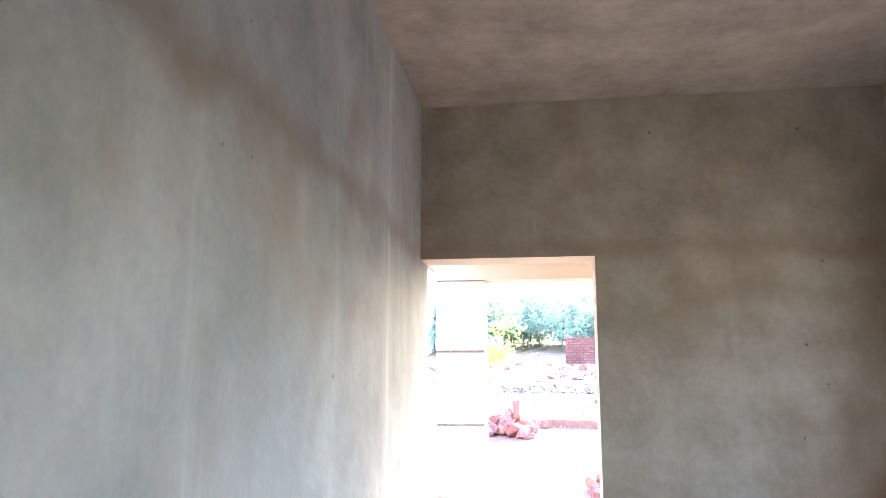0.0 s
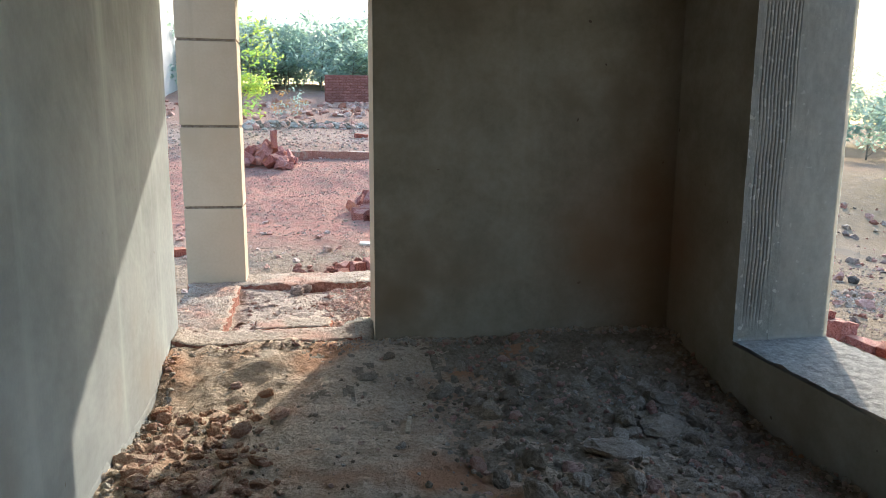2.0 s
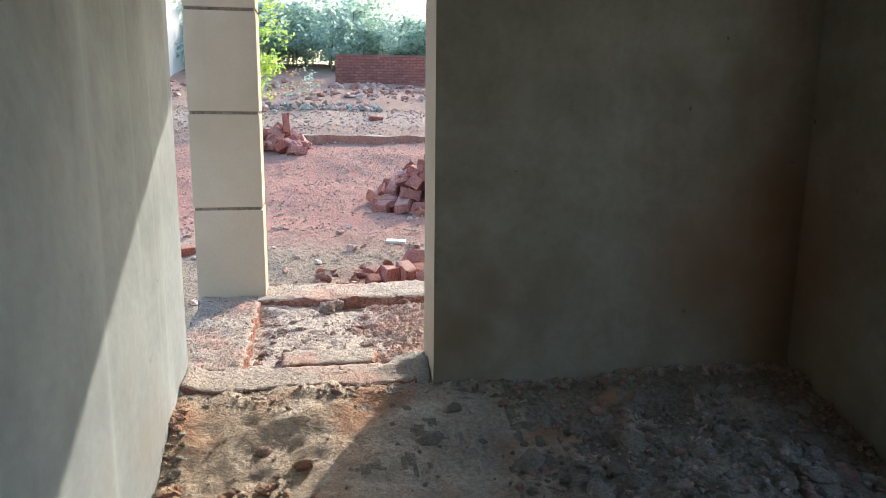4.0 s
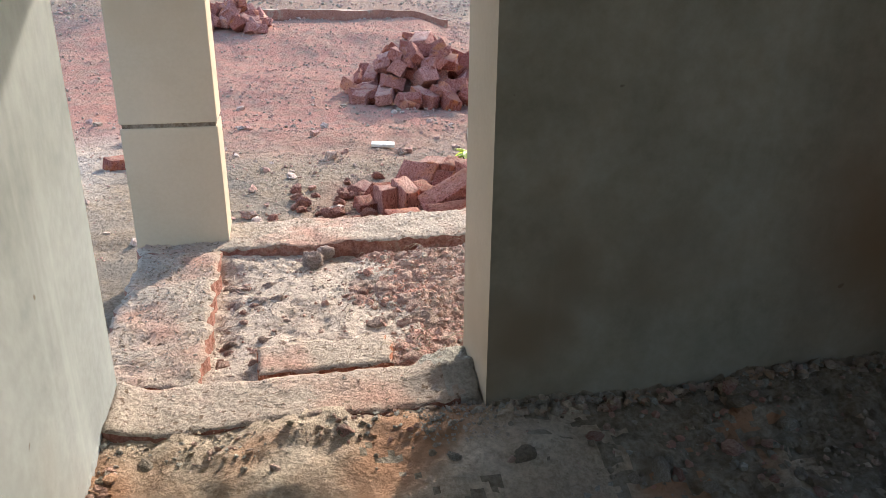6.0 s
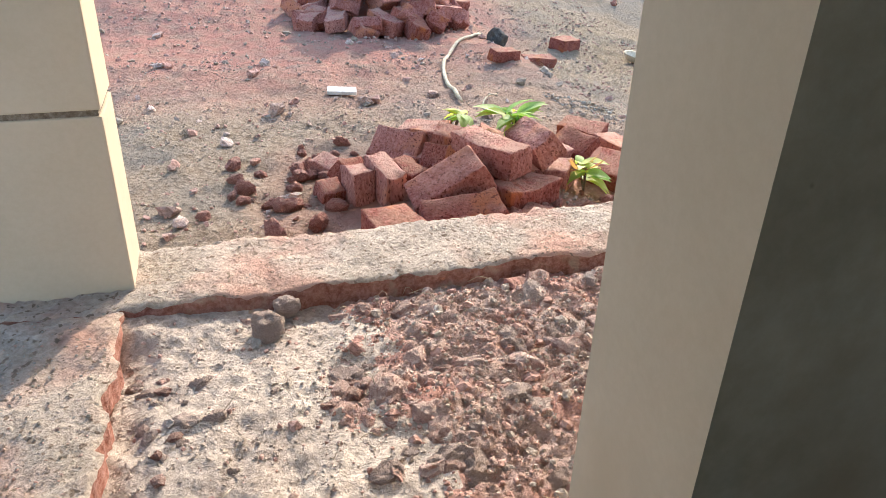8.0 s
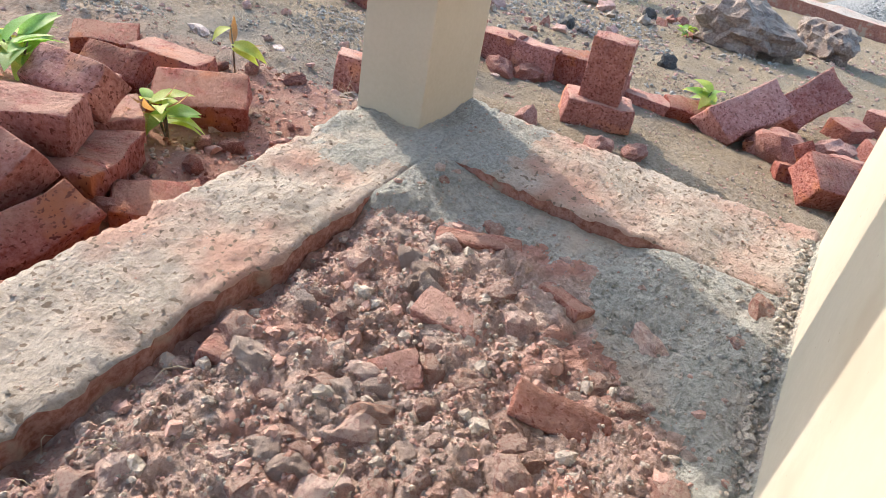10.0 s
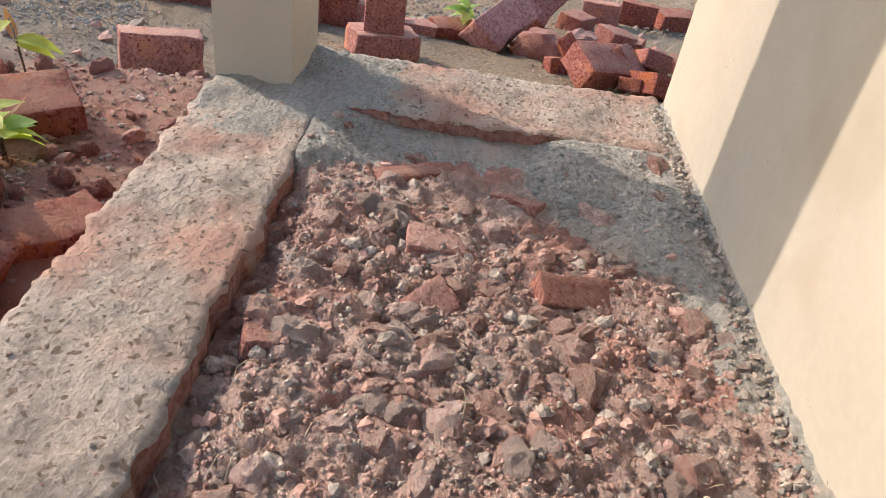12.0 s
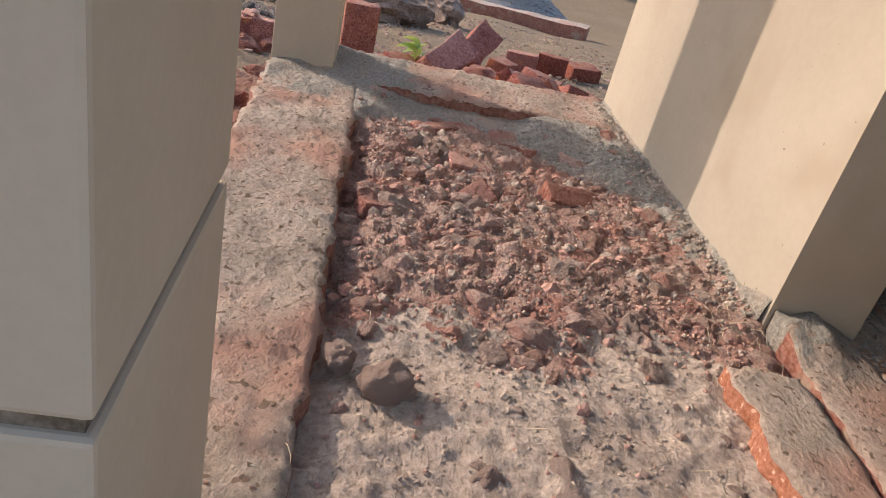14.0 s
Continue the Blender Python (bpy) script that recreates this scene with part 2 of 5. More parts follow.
# water stains in the room's plaster: a brown line where the lintel band was cast, and a damp patch low in the corner
def stain(m):
    nt = m.node_tree
    n, l = nt.nodes, nt.links
    bs = n["Principled BSDF"]
    col = bs.inputs["Base Color"].links[0].from_socket
    g = n.new("ShaderNodeNewGeometry")
    sep = n.new("ShaderNodeSeparateXYZ")
    l.new(g.outputs["Position"], sep.inputs[0])
    t = n.new("ShaderNodeTexNoise")
    t.inputs["Scale"].default_value, t.inputs["Detail"].default_value = 2.4, 5.0
    l.new(g.outputs["Position"], t.inputs["Vector"])

    def near(value, centre, width):
        a = n.new("ShaderNodeMath")
        a.operation = "SUBTRACT"
        l.new(value, a.inputs[0])
        a.inputs[1].default_value = centre
        b = n.new("ShaderNodeMath")
        b.operation = "ABSOLUTE"
        l.new(a.outputs[0], b.inputs[0])
        r = n.new("ShaderNodeMapRange")
        r.interpolation_type = "SMOOTHSTEP"
        r.inputs["From Min"].default_value, r.inputs["From Max"].default_value = 0.0, width
        r.inputs["To Min"].default_value, r.inputs["To Max"].default_value = 1.0, 0.0
        l.new(b.outputs[0], r.inputs["Value"])
        return r.outputs["Result"]

    def times(a, b):
        x = n.new("ShaderNodeMath")
        x.operation = "MULTIPLY"
        l.new(a, x.inputs[0])
        if isinstance(b, float):
            x.inputs[1].default_value = b
        else:
            l.new(b, x.inputs[1])
        return x.outputs[0]

    wob = n.new("ShaderNodeMath")
    wob.operation = "MULTIPLY_ADD"
    l.new(t.outputs["Fac"], wob.inputs[0])
    wob.inputs[1].default_value = 0.30
    l.new(sep.outputs["Z"], wob.inputs[2])
    damp = times(times(near(sep.outputs["X"], 2.35, 0.75), near(sep.outputs["Z"], 0.45, 0.75)), times(near(sep.outputs["Y"], 0.0, 0.6), t.outputs["Fac"]))
    for fac, c in ((times(times(near(wob.outputs[0], 2.22, 0.11), t.outputs["Fac"]), 0.95), (0.20, 0.155, 0.115)), (times(damp, 1.8), (0.22, 0.135, 0.08))):
        mx = n.new("ShaderNodeMix")
        mx.data_type = "RGBA"
        l.new(fac, mx.inputs[0])
        l.new(col, mx.inputs[6])
        mx.inputs[7].default_value = rgb(c)
        col = mx.outputs[2]
    l.new(col, bs.inputs["Base Color"])


stain(M_PLASTER_IN)
stain(M_PLASTER_SKYLIT)


# brick-coursed wall for far masonry
def coursed(name, base):
    m = surface(name, [(0.3, base), (0.7, tuple(c * 1.35 for c in base))], scale=1.5, fine=30, bump=0.5)
    nt = m.node_tree
    bs = nt.nodes["Principled BSDF"]
    old = bs.inputs["Base Color"].links[0].from_socket
    br = nt.nodes.new("ShaderNodeTexBrick")
    br.inputs["Scale"].default_value = 1.0
    br.inputs["Brick Width"].default_value, br.inputs["Row Height"].default_value, br.inputs["Mortar Size"].default_value = 0.24, 0.09, 0.012
    mp = nt.nodes.new("ShaderNodeMapping")
    mp.inputs["Rotation"].default_value = (radians(90), 0, 0)
    g = nt.nodes.new("ShaderNodeNewGeometry")
    nt.links.new(g.outputs["Position"], mp.inputs["Vector"])
    nt.links.new(mp.outputs["Vector"], br.inputs["Vector"])
    br.inputs["Color1"].default_value, br.inputs["Color2"].default_value, br.inputs["Mortar"].default_value = (1, 1, 1, 1), (0.7, 0.7, 0.7, 1), (0.62, 0.55, 0.5, 1)
    mx = nt.nodes.new("ShaderNodeMix")
    mx.data_type, mx.blend_type = "RGBA", "MULTIPLY"
    mx.inputs[0].default_value = 1.0
    nt.links.new(old, mx.inputs[6])
    nt.links.new(br.outputs["Color"], mx.inputs[7])
    nt.links.new(mx.outputs[2], bs.inputs["Base Color"])
    return m


M_FARBRICK = coursed("far_red_brickwork", (0.26, 0.085, 0.07))


# the earth: red soil ahead of the porch, pale dust and grey grit elsewhere
def earth():
    m = surface("earth", [(0.25, (0.25, 0.187, 0.127)), (0.5, (0.36, 0.28, 0.20)), (0.75, (0.46, 0.375, 0.285))], scale=2.2, fine=38, bump=1.0, depth=0.035,
                blotch=((0.265, 0.235, 0.20), 1.1, 0.48, 0.64))
    nt = m.node_tree
    n, l = nt.nodes, nt.links
    bs = n["Principled BSDF"]
    bs.inputs["Specular IOR Level"].default_value = 0.02
    bs.inputs["Roughness"].default_value = 1.0
    old = bs.inputs["Base Color"].links[0].from_socket
    att = n.new("ShaderNodeAttribute")
    att.attribute_name = "soil"
    sep = n.new("ShaderNodeSeparateColor")
    l.new(att.outputs["Color"], sep.inputs[0])
    col = old
    for k, c in ((0, (0.45, 0.235, 0.19)), (1, (0.31, 0.24, 0.15)), (2, (0.60, 0.53, 0.46))):
        mx = n.new("ShaderNodeMix")
        mx.data_type = "RGBA"
        t = n.new("ShaderNodeTexNoise")
        t.inputs["Scale"].default_value, t.inputs["Detail"].default_value = 7.0, 6.0
        g = n.new("ShaderNodeNewGeometry")
        l.new(g.outputs["Position"], t.inputs["Vector"])
        mr = n.new("ShaderNodeMapRange")
        mr.inputs["From Min"].default_value, mr.inputs["From Max"].default_value = 0.3, 0.62
        mr.inputs["To Min"].default_value, mr.inputs["To Max"].default_value = 0.35, 1.0
        l.new(t.outputs["Fac"], mr.inputs["Value"])
        mu = n.new("ShaderNodeMath")
        mu.operation = "MULTIPLY"
        l.new(sep.outputs[k], mu.inputs[0])
        l.new(mr.outputs["Result"], mu.inputs[1])
        l.new(mu.outputs[0], mx.inputs[0])
        l.new(col, mx.inputs[6])
        mx.inputs[7].default_value = rgb(c)
        col = mx.outputs[2]
    l.new(col, bs.inputs["Base Color"])
    return m


M_EARTH = earth()
M_CRUMB = surface("pale_earth_crumbs", [(0.3, (0.28, 0.215, 0.16)), (0.7, (0.45, 0.37, 0.295))], scale=3, fine=40, bump=0.8)
M_REDCRUMB = surface("red_earth_crumbs", [(0.3, (0.48, 0.26, 0.21)), (0.7, (0.63, 0.39, 0.32))], scale=3, fine=40, bump=0.8)


# ---- mesh helpers ----
def finish(name, bm, mats, parent=None, label="", smooth=False):
    me = bpy.data.meshes.new(name)
    bm.to_mesh(me)
    bm.free()
    for m in (mats if isinstance(mats, (list, tuple)) else [mats]):
        me.materials.append(m)
    if smooth:
        me.polygons.foreach_set("use_smooth", [True] * len(me.polygons))
    ob = new(name, me)
    if parent:
        ob.parent = parent
    if label:
        ob["label"] = label
    return ob


def part(name, bm, material, parent, label="", smooth=False):
    return finish(name, bm, material, parent, label, smooth)


def base_at(name, x=0.0, y=0.0, z=0.0):
    e = new(name)
    e.location = (x, y, z)
    e.empty_display_size = 0.1
    return e


def box(bm, a, b, bevel=0.0, mat=0):
    r = bmesh.ops.create_cube(bm, size=1.0)
    vs = r["verts"]
    c = [(p + q) / 2 for p, q in zip(a, b)]
    s = [abs(q - p) for p, q in zip(a, b)]
    for v in vs:
        v.co = Vector((c[k] + v.co[k] * s[k] for k in range(3)))
    fs = {f for v in vs for f in v.link_faces}
    for f in fs:
        f.material_index = mat
    if bevel:
        es = list({e for v in vs for e in v.link_edges})
        bmesh.ops.bevel(bm, geom=es, offset=bevel, segments=2, profile=0.6, affect="EDGES")
    return bm


def boxes(*items, bevel=0.0):
    bm = bmesh.new()
    for a, b in items:
        box(bm, a, b, bevel)
    return bm


def nz(x, y, z=0.0, s=1.0):
    return noise.noise(Vector((x * s, y * s, z * s)))


def fbm(x, y, z=0.0, s=1.0, octaves=4):
    return noise.fractal(Vector((x * s, y * s, z * s)), 1.0, 2.0, octaves)


def slab(name, x0, y0, x1, y1, ztop, zbot, mats, step=0.016, rough=0.008, edge=0.012, parent=None, height=None):
    """A rough slab: uneven top, ragged rim, broken sides. mats: top, side."""
    nx, ny = max(2, round((x1 - x0) / step)), max(2, round((y1 - y0) / step))
    bm = bmesh.new()
    top = []
    for j in range(ny + 1):
        row = []
        for i in range(nx + 1):
            x, y = x0 + (x1 - x0) * i / nx, y0 + (y1 - y0) * j / ny
            px, py = x, y
            if i in (0, nx):
                px += edge * (fbm(y, 3.1 + i, 0, 9) + 0.5 * fbm(y, i, 7, 25)) * 1.6
            if j in (0, ny):
                py += edge * (fbm(x, 5.7 + j, 0, 9) + 0.5 * fbm(x, j, 9, 25)) * 1.6
            z = ztop + rough * (fbm(x, y, ztop, 6) + 0.7 * fbm(x, y, 4, 38))
            if height:
                z += height(x, y)
            if i in (0, nx) or j in (0, ny):
                z -= 0.006
            row.append(bm.verts.new((px, py, z)))
        top.append(row)
    for j in range(ny):
        for i in range(nx):
            f = bm.faces.new((top[j][i], top[j][i + 1], top[j + 1][i + 1], top[j + 1][i]))
            f.smooth = True
    rim = [top[0][i] for i in range(nx)] + [top[j][nx] for j in range(ny)] + [top[ny][i] for i in range(nx, 0, -1)] + [top[j][0] for j in range(ny, 0, -1)]
    rings = [rim]
    for k in (0.35, 0.7, 1.0):
        ring = []
        for v in rim:
            z = v.co.z + (zbot - v.co.z) * k
            j = 0.5 * edge
            ring.append(bm.verts.new((v.co.x + j * nz(v.co.x, v.co.y, z, 30), v.co.y + j * nz(v.co.y, v.co.x, z + 5, 30), z)))
        rings.append(ring)
    for a, b in zip(rings, rings[1:]):
        for i in range(len(a)):
            j = (i + 1) % len(a)
            f = bm.faces.new((a[j], a[i], b[i], b[j]))
            f.material_index = 1
            f.smooth = True
    bmesh.ops.recalc_face_normals(bm, faces=bm.faces)
    return finish(name, bm, mats, parent)


def brick_mesh(seed, l=0.23, w=0.11, h=0.075, wear=0.009, broken=0.0, name="brick"):
    bm = bmesh.new()
    bmesh.ops.create_cube(bm, size=1.0)
    for v in bm.verts:
        v.co = Vector((v.co.x * l, v.co.y * w, v.co.z * h))
    bmesh.ops.bevel(bm, geom=list(bm.edges), offset=0.006, segments=2, profile=0.5, affect="EDGES")
    long = [e for e in bm.edges if e.calc_length() > 0.04]
    bmesh.ops.subdivide_edges(bm, edges=long, cuts=3, use_grid_fill=True)
    for v in bm.verts:
        p = v.co * 14 + Vector((seed * 7.3, seed * 3.1, 0))
        k = wear * (1.0 + 2.0 * max(0.0, abs(v.co.x) / l + abs(v.co.y) / w + abs(v.co.z) / h - 1.15))
        v.co += Vector((noise.noise(p), noise.noise(p + Vector((9, 0, 0))), noise.noise(p + Vector((0, 9, 0))))) * k
        if broken and v.co.x > l * (0.5 - broken):
            v.co.x = l * (0.5 - broken) + 0.025 * noise.noise(p * 1.7)
    me = bpy.data.meshes.new(name)
    bm.to_mesh(me)
    bm.free()
    me.polygons.foreach_set("use_smooth", [True] * len(me.polygons))
    me.materials.append(M_BRICK)
    return me


BRICKS = [brick_mesh(k) for k in range(4)] + [brick_mesh(5, broken=0.35), brick_mesh(6, broken=0.5)]
BLOCKS = [brick_mesh(11, 0.30, 0.15, 0.10, 0.013), brick_mesh(12, 0.26, 0.13, 0.09, 0.013), brick_mesh(13, 0.34, 0.15, 0.11, 0.012), brick_mesh(14, 0.34, 0.21, 0.14, 0.010)]


def stone_mesh(seed, flat=0.72, sub=3, name="stone", mat=None):
    """A broken lump: blocky, with a few split faces and a crumbly skin."""
    bm = bmesh.new()
    bmesh.ops.create_icosphere(bm, subdivisions=sub, radius=0.5)
    off = Vector((seed * 5.1, seed * 2.7, seed))
    rnd = random.Random(seed)
    turn = Euler((rnd.uniform(0, 3), rnd.uniform(0, 3), rnd.uniform(0, 3))).to_matrix()
    for v in bm.verts:
        d = v.co.normalized()
        q = turn @ d
        square = (abs(q.x) ** 4 + abs(q.y) ** 4 + abs(q.z) ** 4) ** -0.25
        v.co = d * 0.46 * (0.45 + 0.55 * square) * (1.0 + 0.30 * noise.noise(d * 1.4 + off) + 0.12 * noise.noise(d * 3.4 + off))
    for _ in range(5):
        nrm = Vector((rnd.uniform(-1, 1), rnd.uniform(-1, 1), rnd.uniform(-0.3, 1))).normalized()
        lim = rnd.uniform(0.32, 0.43)
        for v in bm.verts:
            d = v.co.dot(nrm) - lim
            if d > 0:
                v.co -= nrm * d * 0.9
    for v in bm.verts:
        v.co *= 1.0 + 0.13 * noise.noise(v.co * 8 + off) + 0.10 * noise.noise(v.co * 17 + off)
        v.co.z *= flat
        v.co.y *= 0.85
    me = bpy.data.meshes.new(name)
    bm.to_mesh(me)
    bm.free()
    me.materials.append(mat or M_RUBBLE)
    return me


def lump_mesh(seed, name="clod", mat=None):
    bm = bmesh.new()
    bmesh.ops.create_icosphere(bm, subdivisions=4, radius=0.5)
    off = Vector((seed, seed * 2.3, 0))
    for v in bm.verts:
        d = v.co.normalized()
        v.co = d * 0.5 * (1 + 0.28 * noise.noise(d * 1.6 + off) + 0.20 * noise.noise(d * 3.4 + off) + 0.10 * noise.noise(d * 11 + off))
    me = bpy.data.meshes.new(name)
    bm.to_mesh(me)
    bm.free()
    me.polygons.foreach_set("use_smooth", [True] * len(me.polygons))
    me.materials.append(mat or M_GREYSTONE)
    return me


STONES = [stone_mesh(k + 1) for k in range(9)]
CLODS = [stone_mesh(k + 21, mat=M_GREYSTONE) for k in range(7)]


def put(name, me, m, parent=None, label="", category="", group="", kind="", scale=(1, 1, 1)):
    ob = new(name, me)
    if parent:
        ob.parent = parent
    ob.matrix_basis = m @ Matrix.Diagonal((*scale, 1))
    return tagged(ob, label, category, group, kind)


def gravel_bed(name, region, count, size, zf, mats, seed, parent=None, density=None, label="", lift=0.12):
    """Small stones too many to count, joined in one mesh."""
    rnd = random.Random(seed)
    protos = []
    for k in range(5):
        bm = bmesh.new()
        bmesh.ops.create_icosphere(bm, subdivisions=2 if size[1] > 0.045 and count < 4000 else 1, radius=0.5)
        for v in bm.verts:
            v.co *= 1.0 + 0.6 * noise.noise(v.co * 2.6 + Vector((k * 3.3, seed, 0))) + 0.35 * noise.noise(v.co * 6.0 + Vector((seed, k * 3.3, 0)))
        for _ in range(4):
            nrm = Vector((rnd.uniform(-1, 1), rnd.uniform(-1, 1), rnd.uniform(-1, 1))).normalized()
            lim = rnd.uniform(0.20, 0.36)
            for v in bm.verts:
                over = v.co.dot(nrm) - lim
                if over > 0:
                    v.co -= nrm * over
        bm.verts.ensure_lookup_table()
        protos.append((np.array([v.co[:] for v in bm.verts]), [[v.index for v in f.verts] for f in bm.faces]))
        bm.free()
    vs, fs, mi, base = [], [], [], 0
    x0, y0, x1, y1 = region
    made = 0
    while made < count:
        x, y = rnd.uniform(x0, x1), rnd.uniform(y0, y1)
        if density and rnd.random() > density(x, y):
            made += 0.25
            continue
        made += 1
        s = size[0] + (size[1] - size[0]) * rnd.random() ** 2.6
        P, F = protos[rnd.randrange(5)]
        a, t = rnd.uniform(0, 6.3), rnd.uniform(-0.5, 0.5)
        R = np.array(Euler((t, t * 0.7, a)).to_matrix())
        Q = (P * np.array([s, s * rnd.uniform(0.7, 1.0), s * rnd.uniform(0.55, 0.9)])) @ R.T + np.array([x, y, zf(x, y) + s * lift])
        vs.append(Q)
        k = rnd.randrange(len(mats))
        for f in F:
            fs.append([i + base for i in f])
            mi.append(k)
        base += len(P)
    me = bpy.data.meshes.new(name)
    me.from_pydata(np.concatenate(vs).tolist(), [], fs)
    for m in mats:
        me.materials.append(m)
    me.polygons.foreach_set("material_index", mi)
    ob = new(name, me)
    if parent:
        ob.parent = parent
    return tagged(ob, label, kind="stuff")


# ---- the lie of the land ----
def lumps(x, y, s, z=0.0):
    """Rounded clods packed side by side: 1 at their tops, 0 between them."""
    q = Vector((x * s, y * s, z))
    d = noise.voronoi(q + 0.45 * noise.noise_vector(q * 1.7))[0][0]
    return max(0.0, 1.0 - 1.5 * d * d)


def smooth(a, b, x):
    t = min(1.0, max(0.0, (x - a) / (b - a)))
    return t * t * (3 - 2 * t)


def land(x, y, detail=True):
    r = max(0.0, y - 6.0)
    fade = 1.0 - 0.85 * smooth(3.0, 14.0, x)
    z = -0.22 + fade * (0.12 * min(r, 24) + 0.02 * max(0.0, r - 24))
    z -= smooth(2.65, 3.25, x) * (0.2 + 0.12 * (min(x, 16.0) - 2.75)) * (1 - 0.85 * smooth(7, 14, y))
    if detail:
        near = 1.0 if (-4 < x < 9 and 1.5 < y < 12) else 0.6
        z += 0.05 * fbm(x, y, 0, 0.8) * smooth(1.8, 3.6, y + max(0, x - 2.7)) + near * (0.018 * fbm(x, y, 2, 4.0) + 0.012 * fbm(x, y, 5, 10.0))
        if -1.3 < x < 10 and -0.6 < y < 11:
            z += (0.5 + 0.5 * nz(x, y, 3, 1.2)) * (0.022 * lumps(x, y, 7.0) + 0.014 * lumps(x, y, 15.0, 4))
        # terraced ledges on the rise
        z += fade * 0.05 * (smooth(8.4, 9.2, y + 0.6 * nz(x, y, 0, 0.9)) - smooth(9.4, 10.8, y))
        z += 0.12 * max(0.0, 0.6 - math.hypot(x - 1.6, y - 2.24)) / 0.6
    if -0.3 < x < 2.85 and y < 1.68:
        z = min(z, -0.2)
    if -0.05 < x < 2.66 and y < 1.5:
        z = -0.45
    return z


def axis(parts):
    out = [parts[0][0]]
    for a, b, s in parts:
        n = max(1, round((b - a) / s))
        out += [a + (b - a) * (i + 1) / n for i in range(n)]
    return out


gx = axis([(-600, -100, 125), (-100, -20, 10), (-20, -4, 0.8), (-4, -1.2, 0.14), (-1.2, 4.4, 0.035), (4.4, 6.2, 0.05), (6.2, 10, 0.09), (10, 18, 0.3), (18, 30, 1.0), (30, 100, 8), (100, 600, 125)])
gy = axis([(-600, -100, 125), (-100, -12, 8), (-12, -3, 0.8), (-3, 0, 0.15), (0, 1.8, 0.055), (1.8, 4.6, 0.035), (4.6, 7.0, 0.055), (7.0, 11, 0.09), (11, 26, 0.4), (26, 60, 2.5), (60, 100, 8), (100, 600, 125)])
gv = [(x, y, land(x, y)) for y in gy for x in gx]
W_ = len(gx)
gf = [(j * W_ + i, j * W_ + i + 1, (j + 1) * W_ + i + 1, (j + 1) * W_ + i) for j in range(len(gy) - 1) for i in range(W_ - 1)]
gme = bpy.data.meshes.new("ground")
gme.from_pydata(gv, [], gf)
gme.polygons.foreach_set("use_smooth", [True] * len(gme.polygons))
soil = gme.color_attributes.new("soil", "FLOAT_COLOR", "POINT")
cols = []
for x, y, z in gv:
    red = smooth(3.2, 5.0, y + 0.8 * nz(x, y, 0, 0.7)) * (1 - 0.55 * smooth(9.5, 12, y)) * (1 - smooth(20, 26, y)) * (1 - smooth(1.5 + 0.14 * y, 2.6 + 0.2 * y, x + 0.7 * nz(x, y, 9, 0.6))) * smooth(-4, -1.5, x)
    red = max(red, 0.9 * (1 - smooth(0.55, 1.5, math.hypot(x - 1.75, (y - 2.15) * 1.15) + 0.3 * nz(x, y, 2, 2.2))), 0.5 * smooth(14.8, 16.5, y) * (1 - smooth(26, 32, y)))
    grass = max(smooth(8, 13, x), smooth(26, 34, y), 0.75 * smooth(3.2, 4.6, x) * (1 - smooth(6, 9, y)))
    road = smooth(12.4, 13.2, y) * (1 - smooth(14.4, 15.2, y)) * (1 - smooth(6, 9, x)) * 0.3 + smooth(-0.4, -0.9, x) * (1 - smooth(3.5, 5.5, y))
    cols += [red, grass * 0.8, min(1.0, max(0.0, road)), 1.0]
soil.data.foreach_set("color", cols)
gme.materials.append(M_EARTH)
ground = tagged(new("ground", gme), "uneven red and tan earth strewn with grit", "ground", kind="structure")

# ---- the house ----
W, RX, FX, T, H, BACK = 0.97, 2.524, 2.62, 0.25, 2.93, -5.4
RO = 2.98
LIN = 2.03
FL = -0.11


def wall(name, label, mats, *items):
    ob = finish(name, boxes(*items), mats)
    return tagged(ob, label, "wall", kind="structure")


wall("wall_left", "grey cement-plastered side wall, unpainted", M_PLASTER_SKYLIT, ((-0.25, BACK, -0.9), (0.0, T - 0.003, H)))
fw = wall("wall_front", "unpainted plastered front wall with an open doorway", [M_PLASTER_IN, M_PLASTER_OUT, M_PILLAR],
          ((W, 0.0, -0.9), (RX, T, H)), ((RX, -0.003, -0.9), (FX, T, H)), ((0.0, 0.0, LIN), (W, T, H)))
for p in fw.data.polygons:
    if p.normal.y > 0.9:
        p.material_index = 1
    elif (p.normal.z < -0.9 and p.center.z > 1) or (p.normal.x < -0.9 and abs(p.center.x - W) < 0.01) or (p.normal.x > 0.9 and abs(p.center.x - FX) < 0.01):
        p.material_index = 2
WY0, WY1, SZ, WH = -3.0, -0.627, 0.095, 2.2
wall("wall_right", "dark cement-plastered wall with a low window opening", M_PLASTER_IN,
     ((RX, WY1 + 0.012, -0.9), (RO, -0.004, H)), ((RX, BACK, -0.9), (RO, WY0, H)), ((RX, WY0, -0.9), (RO, WY1 + 0.012, SZ - 0.02)), ((RX, WY0, WH), (RO, WY1 + 0.012, H)))
wall("wall_back", "grey cement-plastered back wall", M_PLASTER_IN, ((-0.25, BACK - 0.25, -0.9), (RO, BACK - 0.002, H)))
ceil = finish("ceiling", boxes(((-0.25, BACK - 0.25, H + 0.002), (RO, T, H + 0.14))), M_CEILING)
tagged(ceil, "rough unpainted concrete ceiling slab", "ceiling", kind="structure")

# window reveal: rough jamb and sill
win = tagged(base_at("window_1", RX, WY1, SZ), "open window hole with rough cement reveal", "window", kind="structure")


